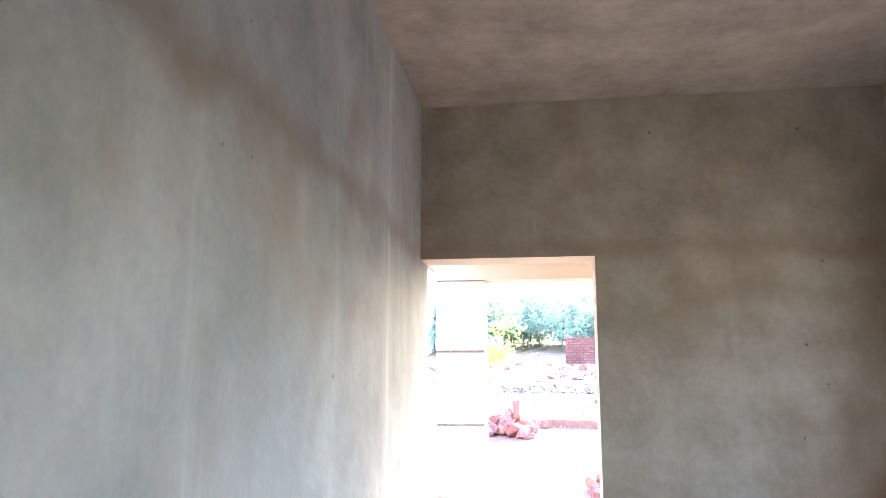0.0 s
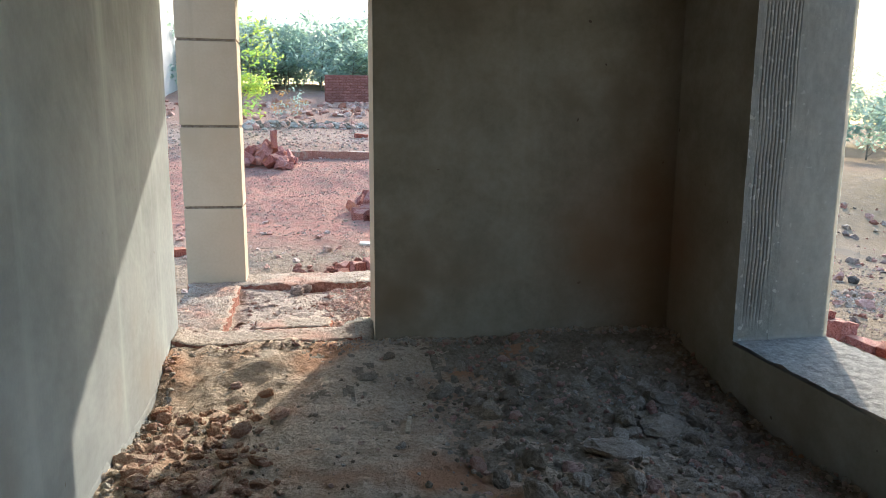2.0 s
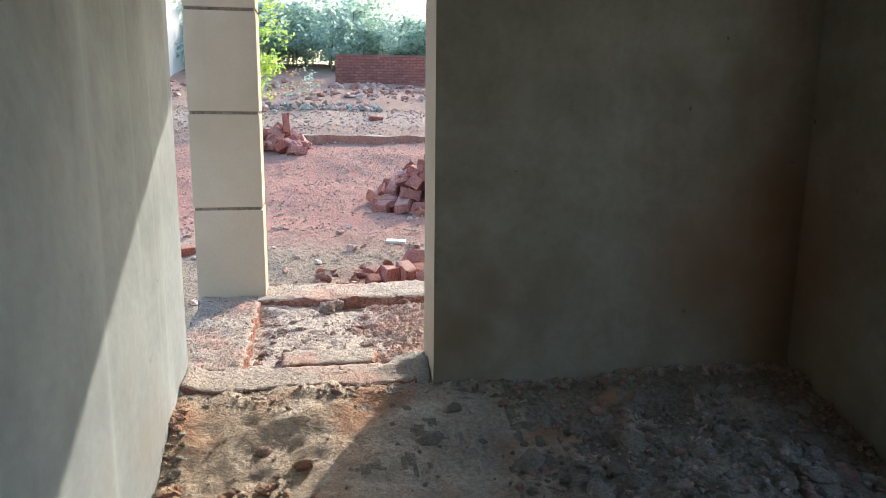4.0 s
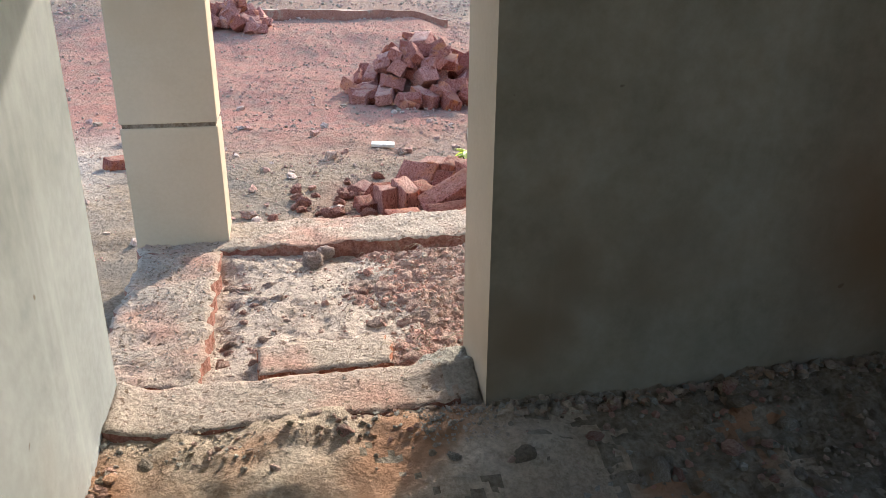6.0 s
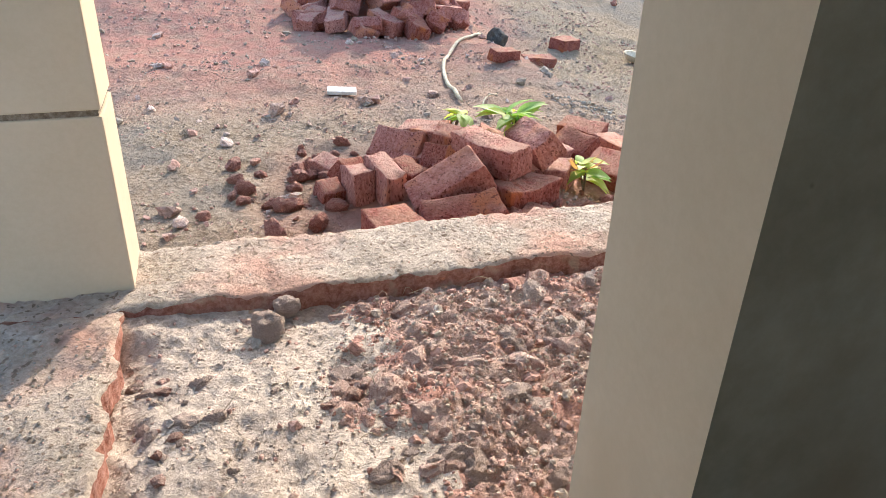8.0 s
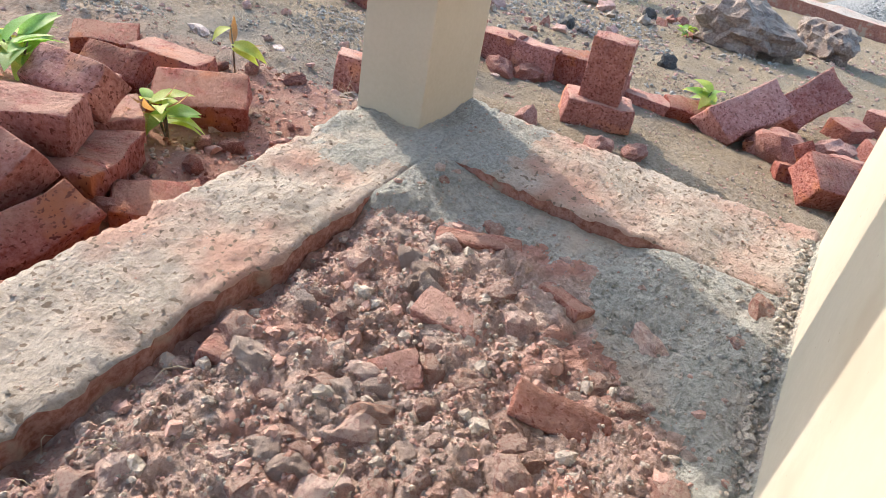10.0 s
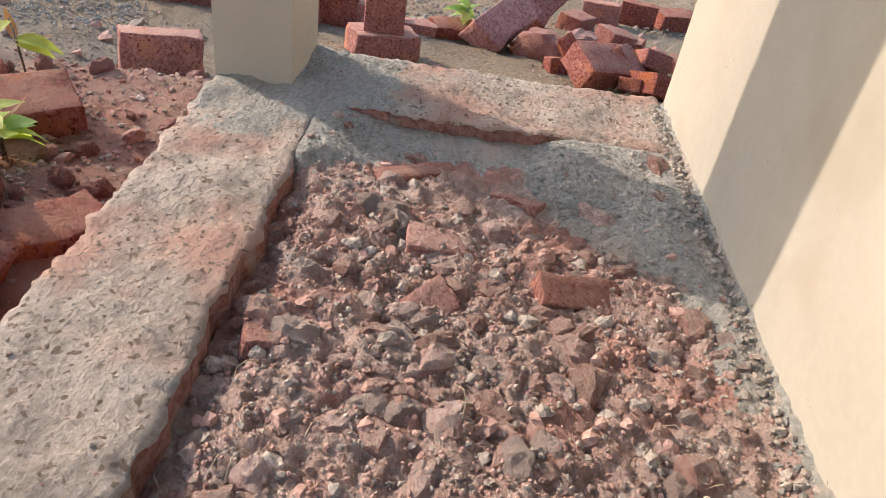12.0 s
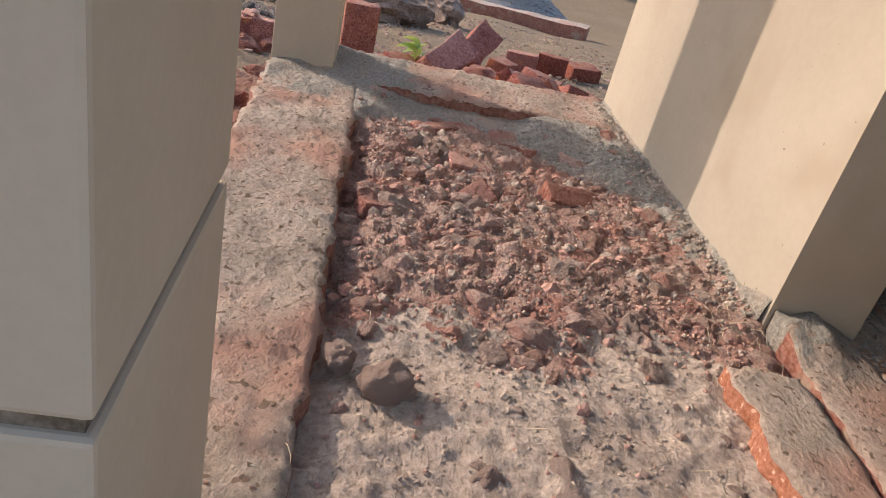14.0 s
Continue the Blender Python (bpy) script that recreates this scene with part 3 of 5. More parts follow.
def reveal(name, quadf, nu, nv, amp, mat, label):
    bm = bmesh.new()
    g = []
    for j in range(nv + 1):
        row = []
        for i in range(nu + 1):
            row.append(bm.verts.new(quadf(i / nu, j / nv, amp)))
        g.append(row)
    for j in range(nv):
        for i in range(nu):
            f = bm.faces.new((g[j][i], g[j][i + 1], g[j + 1][i + 1], g[j + 1][i]))
            f.smooth = True
    bmesh.ops.solidify(bm, geom=list(bm.faces), thickness=0.012)
    bmesh.ops.recalc_face_normals(bm, faces=bm.faces)
    ob = part(name, bm, mat, win, label)
    ob.matrix_parent_inverse = Matrix.Translation((-RX, -WY1, -SZ))
    return ob


def jambf(u, v, a):
    x, z = RX - 0.008 + (RO - RX + 0.016) * u, SZ + (WH - SZ) * v
    # combed grooves over the inner half, fading out towards the sill
    wide = 0.30 + 0.16 * smooth(0.0, 0.6, v) + 0.05 * nz(z, 0, 0, 5)
    comb = smooth(0.05, 0.09, u) * smooth(wide, wide - 0.06, u) * smooth(0.02, 0.10, v) * (0.6 + 0.7 * nz(x * 6, z * 2.2, 3, 2.0))
    line = max(0.0, math.cos(6.283 * (x / 0.0165 + 0.5 * nz(x * 2, z * 3.0, 0, 1.0)))) ** 3
    return Vector((x, WY1 + a * fbm(x, z, 0, 9) + 0.014 * max(0.0, comb) * line, z))


def sillf(u, v, a):
    x, y = RX - 0.005 + (RO - RX + 0.017) * u, WY0 + (WY1 + 0.01 - WY0) * v
    return Vector((x + 0.006 * nz(y, 0, 0, 12) * (1 - u), y, SZ + a * fbm(x, y, 0, 12) + a * 0.7 * fbm(x, y, 3, 34)))


jamb = reveal("jamb", jambf, 200, 110, 0.004, [M_JAMB, M_JAMB_SMOOTH], "streaked grey cement jamb")
for p in jamb.data.polygons:
    p.material_index = 1 if p.center.x > RX + 0.19 + 0.05 * nz(0, 0, p.center.z, 3.0) else 0
reveal("sill", sillf, 30, 110, 0.006, M_SILL, "rough grey cement sill")

# porch: pillars, beams, roof
PY, PD = 1.42, 0.235
PILLARS = ((-0.13, 0.24), (2.35, 2.70))


def pillar(x0, x1, label):
    e = tagged(base_at("porch_pillar", x0, PY, 0), label, "pillar", "porch pillars")
    zs = [-0.02, 0.497, 1.017, 1.552, 2.085]
    inv = Matrix.Translation((-x0, -PY, 0))
    core = part("core", boxes(((x0 + 0.008, PY + 0.008, 0.0), (x1 - 0.008, PY + PD - 0.008, 2.085))), M_GROOVE, e, "dark recessed groove")
    core.matrix_parent_inverse = inv
    for a, b in zip(zs, zs[1:]):
        bm = boxes(((x0, PY, a + (0.008 if a > 0 else 0)), (x1, PY + PD, b - 0.008)), bevel=0.005)
        p = part("block", bm, M_PILLAR, e)
        p.matrix_parent_inverse = inv
    return e


for a, b in PILLARS:
    pillar(a, b, "square beige plastered pillar with horizontal grooves")
beam = finish("porch_beam", boxes(((-0.14, PY, 2.087), (2.71, 1.66, 2.48)), ((-0.14, T + 0.002, 2.36), (0.10, PY - 0.002, 2.48)), ((2.47, T + 0.002, 2.36), (2.71, PY - 0.002, 2.48))), M_PILLAR)
tagged(beam, "beige plastered porch beam on the pillars", "beam", kind="structure")
roof = finish("porch_roof", boxes(((-0.25, T + 0.002, 2.482), (2.85, 1.72, 2.60)), ((-0.25, 1.662, 2.28), (2.85, 2.50, 2.36))), M_PILLAR)
tagged(roof, "flat concrete porch roof slab", "roof", kind="structure")

# porch plinth
plinth = tagged(base_at("porch_plinth", 0, 0, 0), "brick porch edging capped with rough mortar", "plinth", kind="structure")
CUR = [M_CURB, M_BRICK_EDGE]
M_DUST = surface("pale_mortar_dust", [(0.3, (0.49, 0.40, 0.335)), (0.7, (0.66, 0.565, 0.48))], scale=5.0, fine=60, bump=0.9, depth=0.014)
slab("front_curb", -0.11, 1.31, 2.71, 1.65, 0.0, -0.75, CUR, parent=plinth, edge=0.013, rough=0.013)
slab("left_curb", -0.10, 0.255, 0.21, 1.315, -0.003, -0.75, CUR, parent=plinth, edge=0.017, rough=0.013)
slab("right_curb", 2.275, 0.255, 2.70, 1.45, -0.002, -0.75, CUR, parent=plinth, edge=0.013, rough=0.013)
slab("threshold", -0.002, 0.02, W + 0.002, 0.245, 0.0, -0.25, CUR, parent=plinth, edge=0.014,
     height=lambda x, y: (0.048 + 0.018 * fbm(x, y, 4, 14)) * smooth(0.03, 0.16, y) * smooth(0.78, 0.92, x + 0.05 * fbm(x, y, 2, 9)) + 0.025 * smooth(0.10, 0.0, x))


def haunch(x, y):
    """How far grey cement covers the rubble: by the wall, the right end and the pillar's foot."""
    e = 0.10 * fbm(x, y, 0, 7)
    x, y = x * 1.04, 0.25 + (y - 0.25) * 1.1
    return max(smooth(1.75, 2.05, x + e + 0.9 * (0.62 - y)) * smooth(0.95, 0.6, y), smooth(1.95, 2.2, x + e + 0.5 * (y - 1.2)) * smooth(1.05, 1.3, y),
               smooth(0.44, 0.30, y + e * 0.4) * smooth(1.15, 1.5, x), 0.8 * smooth(2.02, 2.25, x + e))


def sandy(x, y):
    """Where trodden dust, not broken brick, fills the porch."""
    return smooth(1.0, 0.62, x + 0.30 * nz(x, y, 0, 3) + 0.10 * nz(x, y, 5, 9))


def fill_z(x, y):
    z = -0.052 + 0.014 * fbm(x, y, 1, 3.0) + 0.008 * fbm(x, y, 2, 11)
    d = sandy(x, y)
    clods = 0.030 * lumps(x, y, 12) * (0.45 + 0.55 * nz(x, y, 0, 6)) + 0.017 * lumps(x, y, 25, 3) + 0.009 * lumps(x, y, 52, 5) + 0.006 * abs(fbm(x, y, 3, 60))
    crust = 0.006 * fbm(x, y, 7, 18) + 0.006 * lumps(x, y, 40, 8) * smooth(-0.1, 0.3, nz(x, y, 2, 7)) + 0.004
    z += clods * (1 - d) + crust * d
    z -= 0.035 * smooth(1.19, 1.29, y + 0.04 * nz(x, y, 0, 11)) * smooth(0.5, 0.8, x) * smooth(2.12, 2.0, x)
    z -= 0.03 * smooth(0.32, 0.24, x) * smooth(0.3, 0.5, y) * (0.5 + 0.8 * nz(x, y, 0, 4))
    h = haunch(x, y)
    tgt = -0.045 + 0.045 * max(smooth(0.58, 0.30, y), smooth(1.06, 1.29, y), smooth(1.9, 2.24, x) * smooth(0.72, 0.56, y)) + 0.006 * fbm(x, y, 6, 9) + 0.005 * lumps(x, y, 45, 2)
    z += (tgt - z) * h
    z += (0.0 - z) * smooth(0.33, 0.25, y) * smooth(0.92, 1.0, x)
    z += 0.04 * smooth(0.45, 0.2, x) * smooth(1.1, 1.31, y)
    return min(z, 0.002)


fill = slab("porch_fill", 0.20, 0.24, 2.28, 1.32, 0.0, -0.44, [M_FILL, M_FILL], step=0.0085, rough=0.003, edge=0.0, height=fill_z)
tagged(fill, "broken brick rubble and dust filling the porch", "rubble", kind="structure")
fill.data.materials.append(M_CEMENT)
fill.data.materials.append(M_DUST)
for p in fill.data.polygons:
    c = p.center
    if p.normal.z > 0.3 and haunch(c.x, c.y) > 0.5:
        p.material_index = 2
    elif p.normal.z > 0.3 and sandy(c.x, c.y) + 0.35 * fbm(c.x, c.y, 4, 13) > 0.5:
        p.material_index = 3


# grey cement smeared round the pillar's foot and at the doorway's jamb
def foot_mask(x, y):
    e = 0.12 * fbm(x, y, 0, 7) + 0.05 * fbm(x, y, 4, 30)
    return math.hypot((x - 2.50) * 0.8, (y - 1.42) * 1.05) + e < 0.34


def jamb_mask(x, y):
    return x + 0.10 * fbm(x, y, 0, 9) + 0.05 * fbm(x, y, 4, 30) > 0.88


for ob in plinth.children:
    mask = {"front_curb": foot_mask, "right_curb": foot_mask, "threshold": jamb_mask}.get(ob.name)
    if mask:
        ob.data.materials.append(M_CEMENT)
        for p in ob.data.polygons:
            if (p.normal.z > 0.5 or ob.name == "threshold") and mask(p.center.x, p.center.y):
                p.material_index = 2

# room floor
def floor_z(x, y):
    z = 0.03 * fbm(x, y, 3, 1.5) + 0.014 * fbm(x, y, 8, 8.0) + 0.006 * fbm(x, y, 1, 22)
    z += (0.10 + 0.90 * smooth(0.8, 1.6, x)) * (0.026 * lumps(x, y, 13) * (0.5 + 0.5 * nz(x, y, 0, 5)) + 0.013 * lumps(x, y, 29, 2)) if y > -3.0 else 0.0
    z += 0.05 * smooth(0.5, 0.0, x) * smooth(-0.6, -1.2, y) + (0.075 + 0.018 * smooth(1.0, 0.8, x)) * smooth(-0.5, 0.0, y) - 0.12 * smooth(1.7, 2.5, x) * smooth(-0.3, -1.2, y)
    return z


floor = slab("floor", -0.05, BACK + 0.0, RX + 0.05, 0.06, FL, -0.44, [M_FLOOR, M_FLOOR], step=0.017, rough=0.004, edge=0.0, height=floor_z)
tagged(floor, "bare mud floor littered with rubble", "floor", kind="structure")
floor.data.materials.append(M_FLOOR_SHADED)
# the shaded floor colour goes on the right, with a noisy border
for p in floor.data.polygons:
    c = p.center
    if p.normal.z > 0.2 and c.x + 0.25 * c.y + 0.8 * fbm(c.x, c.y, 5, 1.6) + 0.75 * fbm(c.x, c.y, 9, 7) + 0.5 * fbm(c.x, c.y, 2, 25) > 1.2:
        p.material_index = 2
CLAY = [stone_mesh(k + 61, mat=surface("orange_clay_clod", [(0.3, (0.50, 0.22, 0.13)), (0.7, (0.72, 0.43, 0.29))], scale=9, fine=60, bump=0.9, depth=0.012, space="Object", vary=0.22, dust=((0.68, 0.53, 0.40), 0.4, 1.0))) for k in range(5)]
# clods coloured dark to match the floor's painted shade
DARK_CLODS = [stone_mesh(k + 41, mat=surface("shaded_clod", [(0.3, (0.27, 0.225, 0.17)), (0.7, (0.50, 0.435, 0.35))], scale=9, fine=60, bump=0.9, depth=0.012, space="Object", vary=0.25)) for k in range(5)]

# ---- rubble on the porch and in the room ----
def scatter(parent, meshes, count, region, size, zf, seed, density=None, name="stone", lift=0.05):
    rnd = random.Random(seed)
    x0, y0, x1, y1 = region
    k = tries = 0
    while k < count and tries < count * 40:
        tries += 1
        x, y = rnd.uniform(x0, x1), rnd.uniform(y0, y1)
        if density and rnd.random() > density(x, y):
            continue
        s = size[0] + (size[1] - size[0]) * rnd.random() ** 2.0
        m = pose(x, y, zf(x, y) + lift * s, rnd.uniform(-25, 25), rnd.uniform(-25, 25), rnd.uniform(0, 360))
        put(name, meshes[rnd.randrange(len(meshes))], m, parent, scale=(s * rnd.uniform(0.9, 1.5), s, s * rnd.uniform(0.8, 1.2)))
        k += 1


def porch_density(x, y):
    sand = sandy(x, y)
    x, y = x * 1.04, 0.25 + (y - 0.25) * 1.1
    d = 0.05 + 0.95 * (1 - sand)
    d *= 1 - 0.93 * smooth(1.7, 2.05, x + 0.35 * (0.9 - y))
    d *= 1 - 0.5 * smooth(0.42, 0.3, y)
    return d


def on_fill(x, y):
    return fill_z(x, y)


scatter(fill, STONES, 150, (0.25, 0.30, 2.2, 1.295), (0.04, 0.125), on_fill, 4, porch_density, lift=-0.20)
scatter(fill, CLODS, 88, (0.25, 0.30, 2.2, 1.295), (0.035, 0.10), on_fill, 5, porch_density, lift=-0.20)
scatter(fill, CLODS, 16, (0.24, 0.50, 0.48, 1.05), (0.025, 0.065), on_fill, 21, lift=-0.1)
scatter(fill, STONES, 12, (0.22, 0.40, 0.36, 1.10), (0.03, 0.07), on_fill, 22, lift=-0.1)
gravel_bed("small_rubble", (0.23, 0.27, 2.24, 1.30), 900, (0.012, 0.05), on_fill, [M_FILL, M_REDCRUMB, M_DUST, M_FILL], 16, fill, porch_density, lift=-0.02)
gravel_bed("grit", (0.23, 0.27, 2.26, 1.30), 13000, (0.004, 0.018), on_fill, [M_FILL, M_DUST, M_REDCRUMB], 6, fill, lambda x, y: max(0.04, porch_density(x, y)) * (1 - 0.9 * haunch(x, y)))
gravel_bed("sand_grit", (0.22, 0.27, 1.1, 1.30), 3500, (0.003, 0.014), on_fill, [M_DUST], 7, fill, sandy, lift=-0.05)
gravel_bed("grit", (1.2, 0.27, 2.26, 1.30), 3000, (0.003, 0.016), on_fill, [M_CEMENT, M_CEMENT, M_DUST], 9, fill, lambda x, y: haunch(x, y))


DUSTY = [brick_mesh(31), brick_mesh(32), brick_mesh(33, broken=0.35), brick_mesh(34, broken=0.5)]
for me in DUSTY:
    me.materials[0] = M_OLD_BRICK


def half_brick(x, y, z, rz, me, lab, rx=0, ry=0, s=(1, 1, 1)):
    put("brick", me, pose(x, y, z, rx, ry, rz), None, lab, "brick", "bricks lying in the porch rubble", scale=s)


half_brick(1.69, 0.92, -0.036, -83, DUSTY[0], "flat orange-red brick half sunk in rubble", 3, 10, (0.70, 0.85, 0.6))
half_brick(1.50, 0.90, -0.045, -50, DUSTY[2], "broken orange-red brick lying in rubble", 22, -18, (0.72, 0.75, 0.9))
half_brick(1.58, 0.61, -0.045, -74, DUSTY[1], "long broken red brick lying in rubble", 24, 9, (0.85, 0.7, 0.9))
half_brick(1.99, 1.01, -0.045, -65, DUSTY[0], "red brick sunk in grey cement", 8, 0, (0.95, 0.5, 0.8))
half_brick(1.34, 1.23, -0.055, 15, DUSTY[3], "broken pinkish brick beside the curb", 10, 8, (0.6, 0.7, 0.7))
half_brick(1.92, 0.74, -0.05, 64, DUSTY[1], "broken red brick edge showing in the cement", 14, 6, (0.6, 0.5, 0.8))
block = slab("brick_slab", 0.365, 0.262, 0.765, 0.440, 0.0, -0.12, [M_CURB, M_ORANGE], step=0.016, edge=0.012, rough=0.006)
tagged(block, "mortar-dusted orange brick laid beside the threshold", "brick")
put("clod", lump_mesh(91), pose(0.575, 1.17, -0.022, 0, 0, -80), None, "round dusty grey mortar clod by the curb", "stone", scale=(0.105, 0.08, 0.075))
put("clod", lump_mesh(47), pose(0.635, 1.262, -0.025, 0, 0, 20), None, "small dusty grey mortar clod by the curb", "stone", scale=(0.07, 0.06, 0.06))


def strand(bm, pts, r):
    n = 5
    rings = []
    for i, p in enumerate(pts):
        d = (Vector(pts[min(i + 1, len(pts) - 1)]) - Vector(pts[max(i - 1, 0)])).normalized()
        u = d.orthogonal().normalized()
        w = d.cross(u)
        rr = r * (1.0 if i < len(pts) - 1 else 0.6)
        rings.append([bm.verts.new(Vector(p) + (u * math.cos(a) + w * math.sin(a)) * rr) for a in (2 * math.pi * k / n for k in range(n))])
    for a, b in zip(rings, rings[1:]):
        for k in range(n):
            f = bm.faces.new((a[k], a[(k + 1) % n], b[(k + 1) % n], b[k]))
            f.smooth = True
    bm.faces.new(rings[0][::-1])
    bm.faces.new(rings[-1])


bm = bmesh.new()
rs = random.Random(8)
for _ in range(46):
    x, y = rs.uniform(0.3, 1.3), rs.uniform(0.30, 1.35)
    if rs.random() < 0.5:
        x, y = rs.uniform(0.75, 1.05), rs.uniform(0.26, 0.42)
    a, ln = rs.uniform(0, 6.3), rs.uniform(0.03, 0.09)
    strand(bm, [(x + math.cos(a + 0.5 * t) * ln * t, y + math.sin(a + 0.5 * t) * ln * t, fill_z(x, y) + 0.02 + 0.02 * math.sin(3 * t)) for t in (0, 0.3, 0.6, 1.0)], 0.0008)
tagged(finish("straw", bm, M_STRAW), "dry pale straw stalks on the rubble", "straw", kind="stuff")


# room floor litter
def on_floor(x, y):
    return FL + floor_z(x, y)


def room_density(x, y):
    return 0.04 + 0.96 * smooth(0.9, 1.5, x) * (0.6 + 0.4 * smooth(-0.1, -0.5, y))


def heap_density(x, y):
    return smooth(0.65, 0.15, x) * smooth(-0.35, -0.7, y)


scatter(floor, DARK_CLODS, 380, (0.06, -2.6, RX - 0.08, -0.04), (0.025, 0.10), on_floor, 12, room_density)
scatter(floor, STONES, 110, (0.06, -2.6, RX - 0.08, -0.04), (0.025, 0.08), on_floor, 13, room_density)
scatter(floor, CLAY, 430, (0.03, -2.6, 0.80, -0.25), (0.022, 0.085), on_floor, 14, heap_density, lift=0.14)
gravel_bed("grit", (0.02, -2.8, RX - 0.02, -0.01), 9500, (0.006, 0.035), on_floor, [M_FLOOR_SHADED, M_FLOOR_SHADED, M_FILL, M_CEMENT], 15, floor, lambda x, y: max(0.10, room_density(x, y), heap_density(x, y)))
put("slab_stone", DARK_CLODS[0], pose(2.01, -0.97, on_floor(2.01, -0.97) + 0.02, 5, 0, 20), None, "flat grey mortar lump on the mud floor", "stone", scale=(0.22, 0.19, 0.12))
put("slab_stone", DARK_CLODS[3], pose(1.72, -1.2, on_floor(1.72, -1.2) + 0.02, 0, 8, -11), None, "long flat mortar lump on the mud floor", "stone", scale=(0.26, 0.15, 0.10))
bm = boxes(((-0.085, -0.009, -0.005), (0.085, 0.009, 0.005)), bevel=0.003)
st = tagged(finish("wood_stick", bm, M_WOOD), "short pale split wood stick on the floor", "stick")
st.matrix_basis = pose(1.02, -0.85, on_floor(1.02, -0.85) + 0.016, 0, 3, 80)

# ---- bricks outside ----
def gz(x, y):
    return land(x, y)


HEAP_A = "loose red bricks heaped by the porch"
# place, turn, length, width and height of each brick
for x, y, z, rx, ry, rz, l, w, h, k, lab in (
        (1.104, 1.82, -0.145, 0, 0, -75, 0.30, 0.19, 0.13, 0, "dusty red brick lying against the curb"),
        (1.358, 1.887, -0.118, 35, -7.5, -5, 0.31, 0.13, 0.13, 0, "red brick tilted against the heap's foot"),
        (1.356, 2.065, -0.064, 16, -31, -7, 0.31, 0.17, 0.12, 1, "dark red pitted brick leaning on the heap"),
        (1.158, 2.31, -0.130, 0, 3, -82, 0.25, 0.10, 0.16, 1, "orange-red brick set on edge"),
        (1.045, 2.335, -0.145, 0, -2, -80, 0.15, 0.09, 0.15, 2, "dusty broken brick set on edge"),
        (1.262, 2.315, -0.130, 4, 4, -75, 0.20, 0.09, 0.14, 2, "dusty orange brick set on edge"),
        (1.287, 2.582, -0.085, 45, 0, -40, 0.24, 0.16, 0.10, 0, "purple-red brick leaning back on the heap"),
        (1.42, 2.36, -0.080, 50, 0, -39, 0.16, 0.13, 0.10, 2, "broken red brick leaning in the heap"),
        (1.475, 2.43, -0.020, 12, 8, -30, 0.14, 0.12, 0.12, 1, "chipped grey-dusted brick on the heap"),
        (1.588, 2.21, 0.005, 6, 2, -62, 0.33, 0.14, 0.12, 0, "large red brick lying on top of the heap"),
        (1.819, 2.293, 0.003, 32, 0, -84, 0.25, 0.13, 0.12, 1, "dusty red brick tilted on the heap"),
        (1.666, 2.047, -0.130, 0, 3, 23, 0.28, 0.18, 0.13, 0, "red brick lying flat under the heap"),
        (2.22, 2.20, -0.150, 14, 0, -53, 0.31, 0.20, 0.12, 1, "grey-topped red brick lying alone"),
        (2.33, 2.80, -0.150, 6, 4, -46, 0.23, 0.16, 0.08, 2, "flat red brick behind the heap"),
        (2.17, 2.56, -0.140, 28, 4, -71, 0.22, 0.13, 0.10, 2, "dusty red brick tilted behind the heap"),
        (2.40, 2.53, -0.165, -6, 0, -84, 0.30, 0.15, 0.09, 1, "dusty flat brick behind the heap"),
        (1.42, 2.62, -0.030, 6, -4, -38, 0.22, 0.13, 0.07, 2, "thin flat brick on top of the heap"),
        (1.70, 1.83, -0.180, 6, 4, -40, 0.24, 0.16, 0.11, 0, "red brick half hidden by the curb"),
        (1.60, 2.23, -0.130, 0, 0, 10, 0.26, 0.16, 0.14, 1, "red brick under the heap"),
        (1.84, 2.25, -0.130, 6, 0, -40, 0.28, 0.17, 0.13, 0, "red brick under the heap"),
        (1.42, 2.55, -0.140, 0, 0, 50, 0.28, 0.15, 0.13, 2, "red brick under the heap"),
        (1.36, 2.14, -0.175, 0, 0, 80, 0.24, 0.14, 0.10, 1, "red brick under the heap"),
        (1.95, 2.48, -0.150, 14, 0, 20, 0.26, 0.15, 0.11, 0, "dusty red brick at the back of the heap"),
        (1.70, 2.50, -0.070, 20, 10, 70, 0.25, 0.14, 0.11, 2, "red brick at the back of the heap"),
        (1.62, 2.62, -0.150, 0, 6, 15, 0.27, 0.15, 0.12, 0, "red brick at the back of the heap"),
        (1.05, 2.52, -0.170, 30, 10, 35, 0.15, 0.12, 0.10, 1, "dark brick fragment at the edge of the heap"),
        (0.97, 2.66, -0.180, 12, 8, -50, 0.13, 0.10, 0.08, 2, "dark brick fragment at the edge of the heap"),
        (0.93, 2.38, -0.185, 20, 0, 15, 0.10, 0.10, 0.08, 1, "small brick fragment at the edge of the heap")):
    d = ((0.30, 0.15, 0.10), (0.26, 0.13, 0.09), (0.34, 0.15, 0.11))[k]
    put("brick", BLOCKS[k], pose(x, y, z, rx, ry, rz), None, lab, "brick", HEAP_A, scale=(l / d[0], w / d[1], h / d[2]))
rnd = random.Random(31)
CRUSHED = [stone_mesh(k + 81, mat=M_OLD_BRICK) for k in range(4)]
frag = tagged(base_at("brick_fragments", 0.8, 2.7, gz(0.8, 2.7)), "crushed red brick fragments beside the heap", "rubble", kind="stuff")
FRAG_AT = Matrix.Translation((-0.8, -2.7, -gz(0.8, 2.7)))
